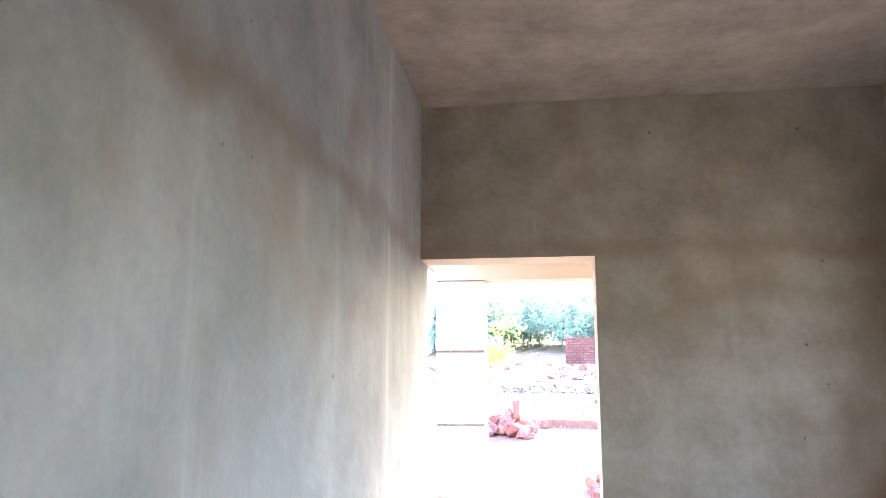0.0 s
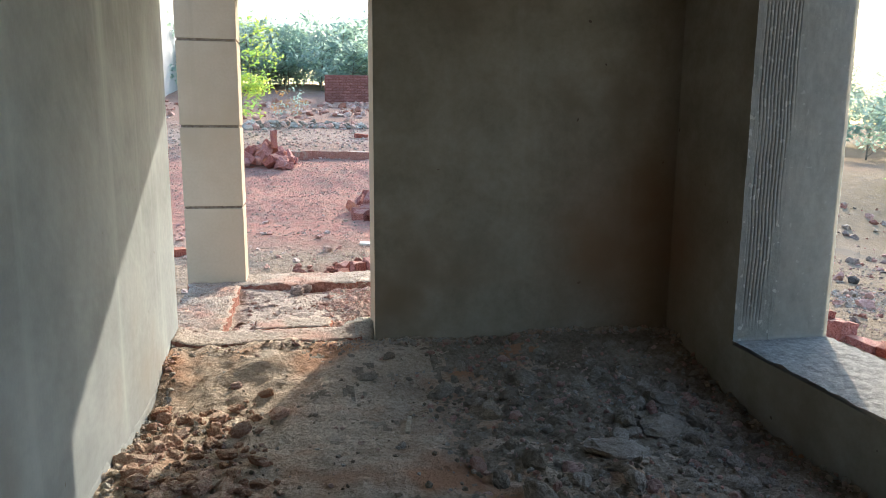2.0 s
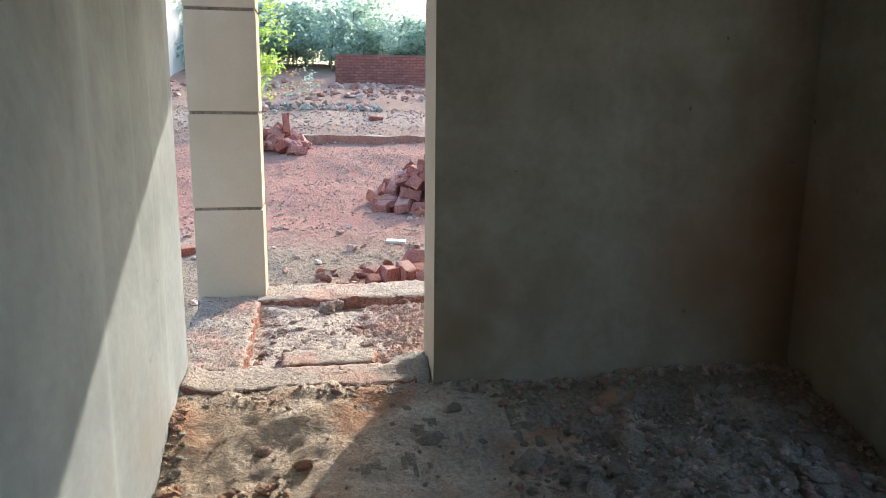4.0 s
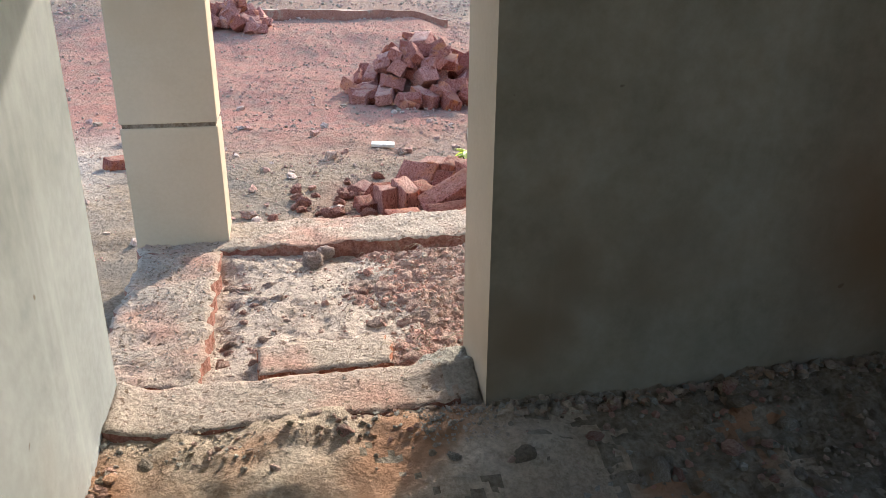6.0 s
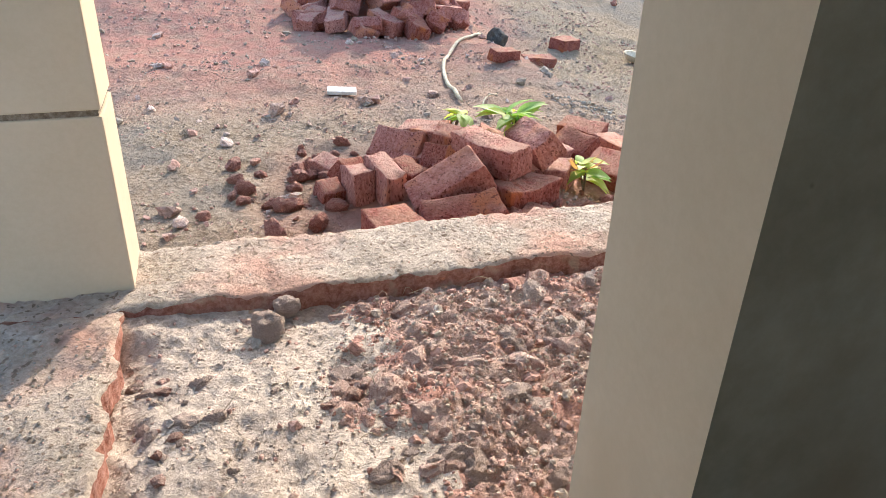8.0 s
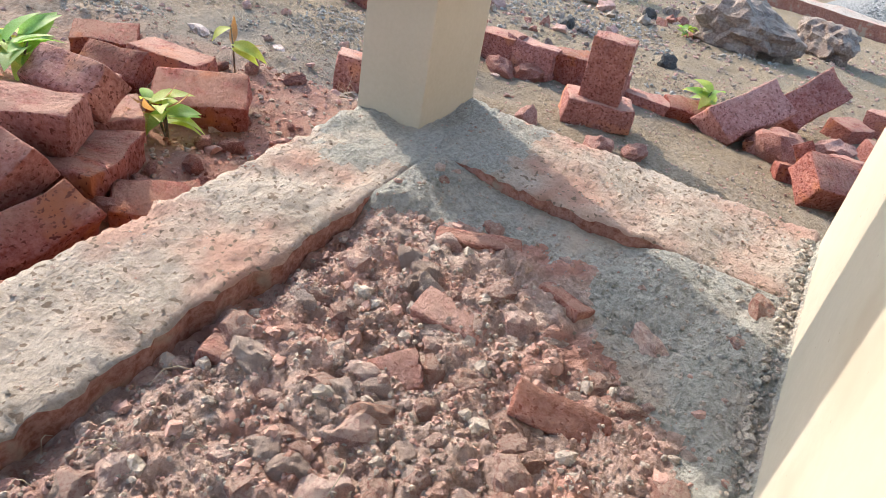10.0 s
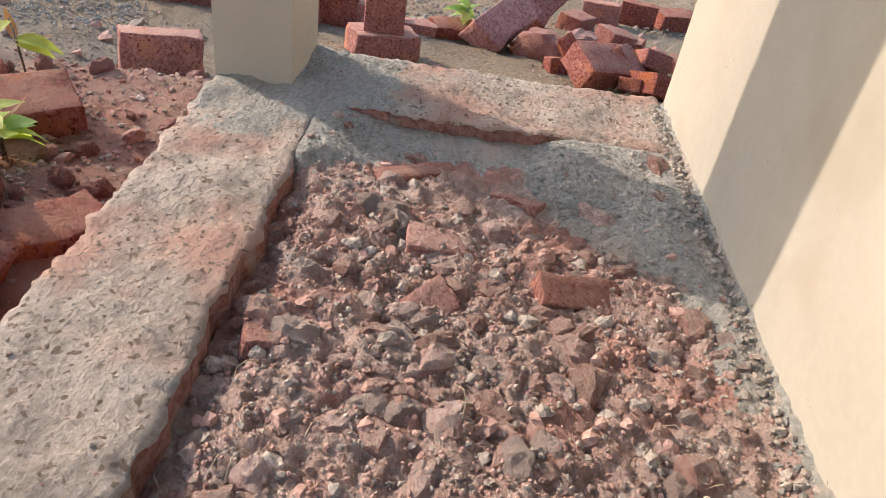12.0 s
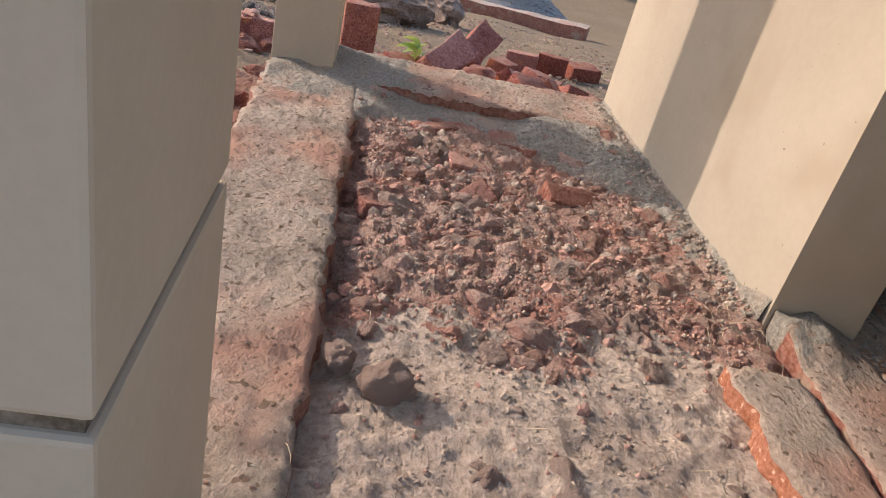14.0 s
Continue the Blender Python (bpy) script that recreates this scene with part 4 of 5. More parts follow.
for k in range(90):
    x, y = rnd.gauss(0.92, 0.22), rnd.gauss(2.45, 0.26)
    if k > 55:
        x, y = rnd.gauss(2.0, 0.33), rnd.gauss(2.1, 0.27)
    if y < 1.75:
        continue
    s = rnd.uniform(0.03, 0.10)
    put("stone", CRUSHED[k % 4], FRAG_AT @ pose(x, y, gz(x, y) + 0.2 * s, rnd.uniform(-30, 30), rnd.uniform(-30, 30), rnd.uniform(0, 360)), frag, scale=(s * 1.2, s, s))

# laterite blocks right of the porch, where the ground falls away
RIGHT = "blocks right of the porch"
ROCKS = [stone_mesh(k + 71, mat=M_OLD_BRICK) for k in range(5)]
put("brick", BLOCKS[3], pose(4.21, 1.37, gz(4.2, 1.36) + 0.085, 0, 3, -64), None, "red block lying flat under a standing one", "brick", RIGHT, scale=(1.08, 1.0, 1.0))
put("brick", BLOCKS[3], pose(4.20, 1.37, gz(4.2, 1.36) + 0.32, 4, 88, 12), None, "red block stood upright on another", "brick", RIGHT, scale=(0.98, 1.0, 0.95))
for x, y, h, rx, ry, rz, k, sc, lab in (
        (5.00, 0.70, 0.14, 34, -13, -30, 2, 1.55, "long red laterite block propped at a slant"),
        (5.62, 0.42, 0.22, 36, -17, -27, 2, 1.5, "long red laterite block propped at a slant"),
        (5.95, 0.10, 0.05, 6, 6, -30, 3, 0.9, "red block lying behind the propped ones"),
        (6.25, -0.12, 0.09, 90, 4, 72, 3, 0.85, "small dusty red block on the ground"),
        (6.42, -0.45, 0.09, 90, 0, 76, 3, 0.85, "small dusty red block on the ground"),
        (6.56, -0.79, 0.07, 4, 0, -70, 3, 1.0, "red block on the ground beyond the wall"),
        (4.34, 0.13, 0.10, 24, 8, -58, 3, 1.15, "long red block leaning in the scatter"),
        (4.22, -0.12, 0.06, 20, 20, 30, 3, 0.85, "dusty broken block by the wall corner"),
        (4.52, -0.02, 0.09, 40, 12, -20, 3, 0.95, "red block leaning in the scatter"),
        (4.85, 0.04, 0.07, 12, 10, 66, 3, 0.85, "dusty red block in the scatter"),
        (4.75, -0.22, 0.08, 16, 24, 10, 3, 0.8, "dusty red block in the scatter"),
        (4.60, 0.30, 0.10, 50, 30, -10, 3, 0.7, "chipped red block against a stone"),
        (5.35, -0.10, 0.06, 8, 14, -50, 3, 0.8, "broken red block in the scatter"),
        (3.30, 2.22, 0.09, 84, 4, -64, 3, 1.0, "red brick set on edge alone beyond the pillar")):
    put("brick", BLOCKS[k], pose(x, y, gz(x, y) + h, rx, ry, rz), None, lab, "brick", RIGHT, scale=(sc, sc, sc))
for x, y, s, k in ((4.78, 0.42, 0.36, 1), (5.12, 0.20, 0.28, 3), (5.0, 0.05, 0.17, 2), (3.39, 2.15, 0.15, 5), (3.62, 1.85, 0.17, 2), (3.85, 1.62, 0.14, 4), (3.45, 1.5, 0.10, 6), (3.9, 1.05, 0.14, 7), (3.55, 0.9, 0.11, 8), (3.78, 1.2, 0.18, 0), (4.62, 1.95, 0.2, 3), (4.5, 2.1, 0.18, 5)):
    put("stone", ROCKS[k % 5], pose(x, y, gz(x, y) + s * 0.16, 10, 0, k * 50), None, "rough reddish stone among the scattered bricks", "stone", "stones right of the porch", scale=(s * 1.2, s, s))
rb = random.Random(55)
for k in range(22):
    x, y = rb.uniform(4.1, 5.9), rb.uniform(-0.5, 0.75)
    if x < 4.5 and y > 0.35:
        continue
    put("brick", BRICKS[3 + k % 3], pose(x, y, gz(x, y) + 0.03, rb.uniform(-25, 25), rb.uniform(-25, 25), rb.uniform(0, 360)), None, "broken piece of red brick in the scatter", "brick", RIGHT, scale=(rb.uniform(0.6, 1.1), rb.uniform(0.8, 1.3), rb.uniform(0.9, 1.4)))
# row of edging bricks
EDGERS = [brick_mesh(21 + k, 0.34, 0.21, 0.14, 0.026) for k in range(4)]
path = [(6.06, 6.43), (5.62, 5.32), (5.09, 3.78), (4.80, 2.66), (4.74, 2.1), (4.86, 1.4), (4.98, 0.88)]
acc = []
for (ax, ay), (bx, by) in zip(path, path[1:]):
    d = math.hypot(bx - ax, by - ay)
    for i in range(max(1, math.ceil(d / 0.325))):
        t = (i + 0.5) / max(1, math.ceil(d / 0.325))
        acc.append((ax + (bx - ax) * t, ay + (by - ay) * t, math.degrees(math.atan2(by - ay, bx - ax))))
for x, y, a in acc:
    j = rnd.uniform(-1, 1)
    sunk = 0.10 * smooth(1.7, 1.2, y)
    put("edging_brick", EDGERS[rnd.randrange(4)], pose(x + 0.03 * j, y, gz(x, y) + 0.10 - sunk - 0.03 * rnd.random(), 90 + 9 * j, rnd.uniform(-7, 7), a + 10 * j), None, "weathered red brick set on edge in a border row", "brick", "border row of bricks", scale=(rnd.uniform(0.78, 0.96), rnd.uniform(0.9, 1.12), rnd.uniform(0.95, 1.2)))


# brick heaps farther out
def heap(cx, cy, r, h, n, seed, group, lab, sc=1.0):
    rr = random.Random(seed)
    for k in range(n):
        a, q = rr.uniform(0, 6.283), math.sqrt(rr.random())
        x, y = cx + r * q * math.cos(a), cy + r * q * math.sin(a)
        z = gz(x, y) + 0.03 + h * (1 - q) * rr.uniform(0.35, 1.0)
        put("brick", BRICKS[rr.randrange(6)] if sc == 1.0 else BLOCKS[rr.randrange(3)], pose(x, y, z, rr.uniform(-50, 50), rr.uniform(-40, 40), rr.uniform(0, 360)), None, lab, "brick", group, scale=(rr.uniform(0.55, 1.0), rr.uniform(0.9, 1.25), rr.uniform(1.0, 1.5)))


heap(2.02, 6.25, 0.78, 0.72, 110, 41, "far heap of broken bricks", "broken purple-red brick in a heap", 2.0)
heap(-0.05, 9.7, 0.52, 0.45, 36, 42, "small heap of bricks on the rise", "dark red brick in a small heap", 2.0)
put("brick", BLOCKS[0], pose(0.1, 9.6, gz(0.1, 9.6) + 0.46, 0, 90, 10), None, "red brick stood upright on a heap", "brick", "small heap of bricks on the rise")
for x, y, k, rz in ((3.9, 6.2, 3, 30), (5.2, 5.9, 3, 60), (1.9, 13.6, 2, 10), (2.6, 4.6, 1, 20), (-0.6, 3.7, 1, 40), (3.3, 5.5, 2, 0), (2.4, 8.9, 0, 40)):
    put("brick", BLOCKS[k], pose(x, y, gz(x, y) + 0.04, 6, 4, rz), None, "single red brick lying on the earth", "brick", "stray bricks", scale=(0.85, 0.85, 0.85))


# low masonry strips in the ground
def strip(name, a, b, w, h, label):
    L = math.hypot(b[0] - a[0], b[1] - a[1])
    n = max(4, int(L / 0.12))
    ux, uy = (b[0] - a[0]) / L, (b[1] - a[1]) / L
    bm = bmesh.new()
    rows = []
    for i in range(n + 1):
        t = i / n
        x, y = a[0] + (b[0] - a[0]) * t, a[1] + (b[1] - a[1]) * t
        z = land(x, y, False)
        row = []
        for s, up in ((-0.5, -0.15), (-0.5, 1), (0.5, 1), (0.5, -0.15)):
            j = 0.02 * nz(x * 3 + s, y * 3, up, 2.0)
            row.append(bm.verts.new((x - uy * (w * s + j), y + ux * (w * s + j), z + h * up * (1 + 0.14 * nz(x, y, s, 3.0)))))
        rows.append(row)
    for p, q in zip(rows, rows[1:]):
        for k in range(3):
            bm.faces.new((p[k], p[k + 1], q[k + 1], q[k]))
    bm.faces.new(rows[0])
    bm.faces.new(rows[-1][::-1])
    bmesh.ops.recalc_face_normals(bm, faces=bm.faces)
    for f in bm.faces:
        f.material_index = 0 if f.normal.z > 0.5 else 1
    return tagged(finish(name, bm, [M_CURB, M_BRICK_EDGE]), label, "foundation", kind="structure")


strip("foundation_strip", (0.3, 10.75), (3.3, 10.6), 0.24, 0.14, "low red brick foundation strip on the rise")
strip("foundation_strip", (12.3, -2.4), (16.2, 7.6), 0.42, 0.22, "low weathered masonry strip in the ground")
strip("foundation_strip", (16.2, 7.6), (19.8, 16.0), 0.42, 0.22, "low weathered masonry strip in the ground")

# boulders and dark stones
for x, y, s, k, lab in ((8.15, 1.16, 0.86, 2, "big weathered laterite boulder"), (9.3, 0.48, 0.72, 5, "grey weathered boulder beside a larger one"), (10.5, 6.8, 0.6, 7, "laterite boulder seen from the window"), (10.4, 3.0, 0.5, 1, "grey stone with a shrub beside it")):
    me = stone_mesh(60 + k, flat=0.75, sub=4, name="boulder", mat=M_OLD_BRICK if k == 7 else M_BOULDER)
    put("boulder", me, pose(x, y, gz(x, y) + s * 0.2, 0, 0, k * 40), None, lab, "boulder", scale=(s * 1.15, s, s))
for x, y, s in ((6.57, 2.42, 0.14), (8.36, 2.16, 0.16), (6.33, 1.46, 0.15), (7.6, 4.65, 0.15), (2.83, 5.33, 0.2), (8.4, 3.84, 0.15)):
    put("dark_stone", stone_mesh(int(x * 10), flat=0.9, name="dark_stone", mat=M_BLACK), pose(x, y, gz(x, y) + s * 0.25, 0, 0, x * 50), None, "small charred black stone on the dust", "stone", "charred stones", scale=(s, s, s))

# gravel heap with its loose chippings
bm = bmesh.new()
HX, HY, HR, HH = 16.2, -1.2, 1.95, 1.4
rings = []
for i in range(26):
    q = i / 25
    ring = []
    for k in range(64):
        a = 2 * math.pi * k / 64
        r = HR * q * (1 + 0.10 * nz(math.cos(a), math.sin(a), 0, 1.5))
        x, y = HX + r * math.cos(a), HY + r * math.sin(a)
        ring.append(bm.verts.new((x, y, land(x, y, False) - 0.02 + HH * (1 - q) ** 1.15 + 0.02 * fbm(x, y, 0, 12))))
    rings.append(ring)
for p, q in zip(rings[1:], rings[2:]):
    for k in range(64):
        bm.faces.new((p[k], p[(k + 1) % 64], q[(k + 1) % 64], q[k]))
bm.faces.new(rings[1])
bmesh.ops.delete(bm, geom=rings[0], context="VERTS")
bmesh.ops.recalc_face_normals(bm, faces=bm.faces)
gh = tagged(finish("gravel_heap", bm, M_GRAVEL), "blue-grey heap of crushed stone chippings", "gravel heap", kind="stuff")
gravel_bed("chippings", (HX - HR, HY - HR, HX + HR, HY + HR), 5000, (0.025, 0.075), lambda x, y: land(x, y, False) - 0.02 + HH * max(0.0, 1 - math.hypot(x - HX, y - HY) / HR) ** 1.15, [M_GRAVEL], 51, gh)
gravel_bed("red_rubble", (17.5, 0.0, 22.0, 5.5), 260, (0.10, 0.42), gz, [M_BRICK_EDGE, M_REDCRUMB], 52, ground)


# poles, hose, tile, pot
def stick(name, a, b, r, mat, lab, cat, bend=0.0, n=8):
    bm = bmesh.new()
    pts = []
    for i in range(n + 1):
        t = i / n
        x, y = a[0] + (b[0] - a[0]) * t, a[1] + (b[1] - a[1]) * t
        x += bend * math.sin(math.pi * t) * (b[1] - a[1])
        y -= bend * math.sin(math.pi * t) * (b[0] - a[0])
        pts.append((x, y, gz(x, y) + r + 0.004 + 0.004 * math.sin(7 * t)))
    strand(bm, pts, r)
    return tagged(finish(name, bm, mat), lab, cat)


stick("bamboo_pole", (8.25, 7.1), (7.12, 4.47), 0.036, M_WOOD, "pale bamboo pole lying on the ground", "pole", 0.02)
stick("bamboo_pole", (11.4, 5.8), (9.4, 3.43), 0.04, M_WOOD, "pale bamboo pole lying on the ground", "pole", 0.02)
stick("bamboo_pole", (8.25, 3.74), (7.99, 2.57), 0.03, M_BARK, "grey weathered stick lying on the ground", "stick", 0.02)
stick("hose", (2.77, 5.59), (1.96, 3.67), 0.014, M_STRAW, "pale bent length of pipe on the earth", "pipe", 0.10, 18)
stick("twig", (2.24, 3.8), (2.05, 3.36), 0.006, M_STRAW, "thin pale curved twig on the earth", "twig", 0.16, 10)
tl = tagged(finish("foam_piece", boxes(((-0.09, -0.05, -0.012), (0.09, 0.05, 0.012)), bevel=0.006), M_WHITE), "flat white foam piece on the earth", "litter")
tl.matrix_basis = pose(1.26, 3.92, gz(1.26, 3.92) + 0.02, 3, 2, -9)
bm = bmesh.new()
prof = [(0.02, 0.0), (0.09, 0.01), (0.125, 0.06), (0.135, 0.075), (0.12, 0.07), (0.08, 0.025), (0.02, 0.018)]
rings = [[bm.verts.new((r * math.cos(2 * math.pi * k / 20), r * math.sin(2 * math.pi * k / 20), z)) for k in range(20)] for r, z in prof]
for p, q in zip(rings, rings[1:]):
    for k in range(20):
        bm.faces.new((p[k], p[(k + 1) % 20], q[(k + 1) % 20], q[k])).smooth = True
bm.faces.new(rings[0][::-1])
bm.faces.new(rings[-1])
pot = tagged(finish("bowl", bm, M_STRAW), "shallow yellowish broken bowl on the ground", "bowl")
pot.matrix_basis = pose(4.57, 5.95, gz(4.57, 5.95) + 0.01, 6, 8, 0)

# grit, pebbles and red crumbs over the yard
def yard_density(x, y):
    if x < 2.8 and y < 1.7:
        return 0.0
    return 0.35 + 0.65 * smooth(0.45, 0.6, 0.5 + 0.5 * fbm(x, y, 7, 1.3))


gravel_bed("pebbles", (-1.6, 0.2, 6.5, 5.0), 20000, (0.005, 0.024), gz, [M_CRUMB, M_CRUMB, M_FILL, M_REDCRUMB], 71, ground, yard_density)
gravel_bed("pebbles", (-3.5, 4.6, 5.0, 11.5), 12000, (0.010, 0.045), gz, [M_REDCRUMB, M_REDCRUMB, M_CRUMB], 72, ground, yard_density)
gravel_bed("pebbles", (-4.0, 10.5, 5.5, 15.5), 4200, (0.02, 0.10), gz, [M_REDCRUMB, M_CRUMB, M_FILL], 70, ground)
gravel_bed("dark_rubble", (-2.2, 15.0, 2.2, 16.0), 500, (0.06, 0.28), gz, [M_CEMENT, M_BARK, M_FILL], 73, ground)
gravel_bed("red_rubble", (-4, 16.5, 6, 21.5), 500, (0.06, 0.3), gz, [M_BRICK_EDGE, M_FILL], 74, ground)


gravel_bed("stones", (-1.2, 1.75, 6.0, 6.2), 420, (0.03, 0.10), gz, [M_CRUMB, M_REDCRUMB, M_FILL, M_GREYSTONE], 75, ground, yard_density)
gravel_bed("grey_pebbles", (2.5, 2.7, 4.7, 4.5), 3500, (0.008, 0.035), gz, [M_CEMENT, M_CRUMB], 76, ground, lambda x, y: smooth(0.1, 0.4, fbm(x, y, 12, 1.1)))
gravel_bed("grey_pebbles", (5.0, 0.4, 9.5, 4.5), 5000, (0.012, 0.065), gz, [M_CEMENT, M_CRUMB], 77, ground, lambda x, y: smooth(0.0, 0.35, fbm(x, y, 15, 1.1)))
gravel_bed("pebbles", (5.5, -2.0, 11.5, 7.0), 7000, (0.012, 0.06), gz, [M_CRUMB, M_FILL, M_REDCRUMB], 78, ground, yard_density)
gravel_bed("stones", (5.5, 1.5, 14.0, 11.0), 900, (0.04, 0.24), gz, [M_REDCRUMB, M_BRICK_EDGE, M_CRUMB, M_BOULDER], 79, ground, yard_density)
gravel_bed("brick_crumbs", (1.7, 1.70, 3.5, 3.1), 1500, (0.006, 0.034), gz, [M_REDCRUMB, M_BRICK_EDGE, M_CRUMB], 86, ground, lambda x, y: 1 - smooth(0.3, 1.5, math.hypot(x - 2.1, y - 2.1)))
# grit on the mortar caps
for nm, reg, cnt, sd in (("front", (-0.09, 1.33, 2.34, 1.63), 2600, 61), ("left", (-0.08, 0.27, 0.19, 1.30), 1300, 62), ("right", (2.29, 0.27, 2.68, 1.40), 1500, 63), ("step", (0.02, 0.04, 0.80, 0.23), 700, 64)):
    gravel_bed("mortar_grit", reg, cnt, (0.003, 0.012), lambda x, y: -0.003 + 0.011 * (fbm(x, y, 0.0, 6) + 0.7 * fbm(x, y, 4, 38)), [M_CURB, M_CURB, M_FILL, M_CEMENT], sd, plinth)
# loose mortar along the feet of the walls
for reg, cnt, sd in (((0.0, -3.0, 0.055, 0.24), 700, 81), ((W, -0.06, RX, 0.0), 700, 82), ((RX - 0.06, -3.0, RX, -0.02), 500, 83)):
    gravel_bed("mortar_crumbs", reg, cnt, (0.008, 0.045), lambda x, y: max(FL + floor_z(x, min(y, 0.0)), -0.005 if y > 0.02 else -1), [M_CEMENT, M_FLOOR, M_CURB], sd, floor)
gravel_bed("mortar_crumbs", (0.02, -0.10, W, 0.03), 380, (0.005, 0.024), lambda x, y: FL + floor_z(x, min(y, 0.0)), [M_CEMENT, M_FLOOR, M_CURB], 85, floor)
gravel_bed("mortar_crumbs", (0.78, -0.14, 1.0, 0.03), 420, (0.003, 0.018), lambda x, y: FL + floor_z(x, min(y, 0.0)), [M_CEMENT, M_DUST], 87, floor)
gravel_bed("mortar_crumbs", (1.0, 0.25, FX, 0.30), 900, (0.006, 0.028), fill_z, [M_CEMENT, M_DUST], 84, fill)



# rough cement splashed up the feet of the walls
def skirt(name, at, n, thick, height, mat, parent):
    """A low uneven coat: at(u) gives the foot's place and the way out of the wall."""
    rows = []
    for i in range(n + 1):
        p, out = at(i / n)
        h = height(i / n)
        rows.append([(p[0] + out[0] * d, p[1] + out[1] * d, p[2] + h * v) for v, d in ((-1.5, 2.2 * thick), (0.0, 1.6 * thick + 0.5 * thick * nz(p[0], p[1], 1, 60)), (0.6, 0.8 * thick + 0.5 * thick * nz(p[0], p[1], 4, 60)), (1.0, -0.002))])
    me = bpy.data.meshes.new(name)
    me.from_pydata([q for r in rows for q in r], [], [(4 * i + k, 4 * i + k + 1, 4 * i + k + 5, 4 * i + k + 4) for i in range(n) for k in range(3)])
    me.materials.append(mat)
    ob = new(name, me)
    ob.parent = parent
    return ob


skirt("cement_skirt", lambda u: ((W + 0.01 + (FX - W - 0.01) * u, T, -0.004), (0, 1)), 260, 0.008, lambda u: 0.016 + 0.022 * abs(fbm(u * 1.6, 0, 3, 14)) + 0.05 * smooth(0.10, 0.0, u), M_CEMENT, plinth)
skirt("cement_skirt", lambda u: ((0.0, -2.6 + 2.84 * u, max(FL + floor_z(0.0, min(0.0, -2.6 + 2.84 * u)), -0.10)), (1, 0)), 300, 0.003, lambda u: 0.02 + 0.03 * abs(fbm(u * 2.8, 0, 7, 10)) + 0.04 * smooth(0.88, 1.0, u), M_PLASTER_SKYLIT, floor)
skirt("cement_skirt", lambda u: ((W + 0.01 + (RX - W - 0.02) * u, 0.0, FL + floor_z(W + (RX - W) * u, 0.0)), (0, -1)), 200, 0.008, lambda u: 0.012 + 0.02 * abs(fbm(u * 1.6, 0, 11, 12)), M_FLOOR_SHADED, floor)

# ---- plants ----
def leaf_mesh(name, mat, l=1.0, w=0.32, curl=0.35):
    bm = bmesh.new()
    rows = []
    for i in range(7):
        t = i / 6
        hw = w * math.sin(math.pi * (0.06 + 0.94 * t) ** 0.8) * 0.5
        z = curl * (t - t * t * 1.9)
        rows.append([bm.verts.new((l * t, -hw, z + 0.25 * hw)), bm.verts.new((l * t, 0, z)), bm.verts.new((l * t, hw, z + 0.25 * hw))])
    for p, q in zip(rows, rows[1:]):
        for k in range(2):
            bm.faces.new((p[k], q[k], q[k + 1], p[k + 1])).smooth = True
    me = bpy.data.meshes.new(name)
    bm.to_mesh(me)
    bm.free()
    me.materials.append(mat)
    return me


LEAVES = [leaf_mesh("leaf", M_LEAF, 1.0, 0.5, 0.2), leaf_mesh("leaf", M_LEAF_Y, 1.0, 0.46, 0.25), leaf_mesh("leaf", M_BROWNLEAF, 1.0, 0.25, -0.2)]


def plant(x, y, z, h, n, kinds, spread, lab, seed, size=(0.10, 0.17)):
    rr = random.Random(seed)
    e = tagged(base_at("plant", x, y, z), lab, "plant")
    bm = bmesh.new()
    stems = max(1, n // 6)
    tips = []
    for s in range(stems):
        a = rr.uniform(0, 6.28)
        tip = (0.5 * spread * math.cos(a) * rr.random(), 0.5 * spread * math.sin(a) * rr.random(), h * rr.uniform(0.7, 1.0))
        strand(bm, [(0, 0, -0.02), (tip[0] * 0.4, tip[1] * 0.4, tip[2] * 0.5), tip], 0.004)
        tips.append(tip)
    part("stem", bm, M_BARK, e)
    for k in range(n):
        t = tips[k % stems]
        f = rr.uniform(0.45, 1.0)
        s = rr.uniform(*size)
        put("leaf", LEAVES[kinds[k % len(kinds)]], pose(t[0] * f, t[1] * f, t[2] * f, rr.uniform(-20, 20), rr.uniform(-35, 20), rr.uniform(0, 360)), e, scale=(s, s, s))
    return e


plant(1.81, 2.51, -0.02, 0.10, 26, (0, 0, 1), 0.2, "leafy green seedling growing out of the brick heap", 1)
plant(1.57, 2.67, -0.04, 0.10, 12, (1, 0), 0.14, "small pale green seedling behind the bricks", 2, (0.07, 0.13))
plant(1.99, 2.11, -0.17, 0.12, 20, (1, 1, 2, 0), 0.16, "yellowing seedling among the bricks", 3, (0.08, 0.14))
plant(2.57, 2.38, -0.18, 0.22, 5, (1, 2), 0.10, "thin sprout with one bright leaf", 4, (0.10, 0.15))
plant(5.02, 0.97, gz(5.02, 0.97) - 0.02, 0.24, 11, (0, 1), 0.16, "small green seedling by the edging bricks", 5, (0.11, 0.17))
plant(9.3, 2.75, gz(9.3, 2.75) - 0.02, 0.5, 70, (1, 0), 0.75, "low green shrub beside a stone", 6, (0.09, 0.2))
plant(7.9, 1.65, gz(7.9, 1.65) - 0.02, 0.16, 14, (0, 1), 0.3, "tiny weed at the foot of a boulder", 7, (0.08, 0.14))
plant(15.0, 11.8, gz(15.0, 11.8) - 0.02, 0.8, 150, (1, 0), 1.3, "green shrub on open ground", 9, (0.12, 0.25))


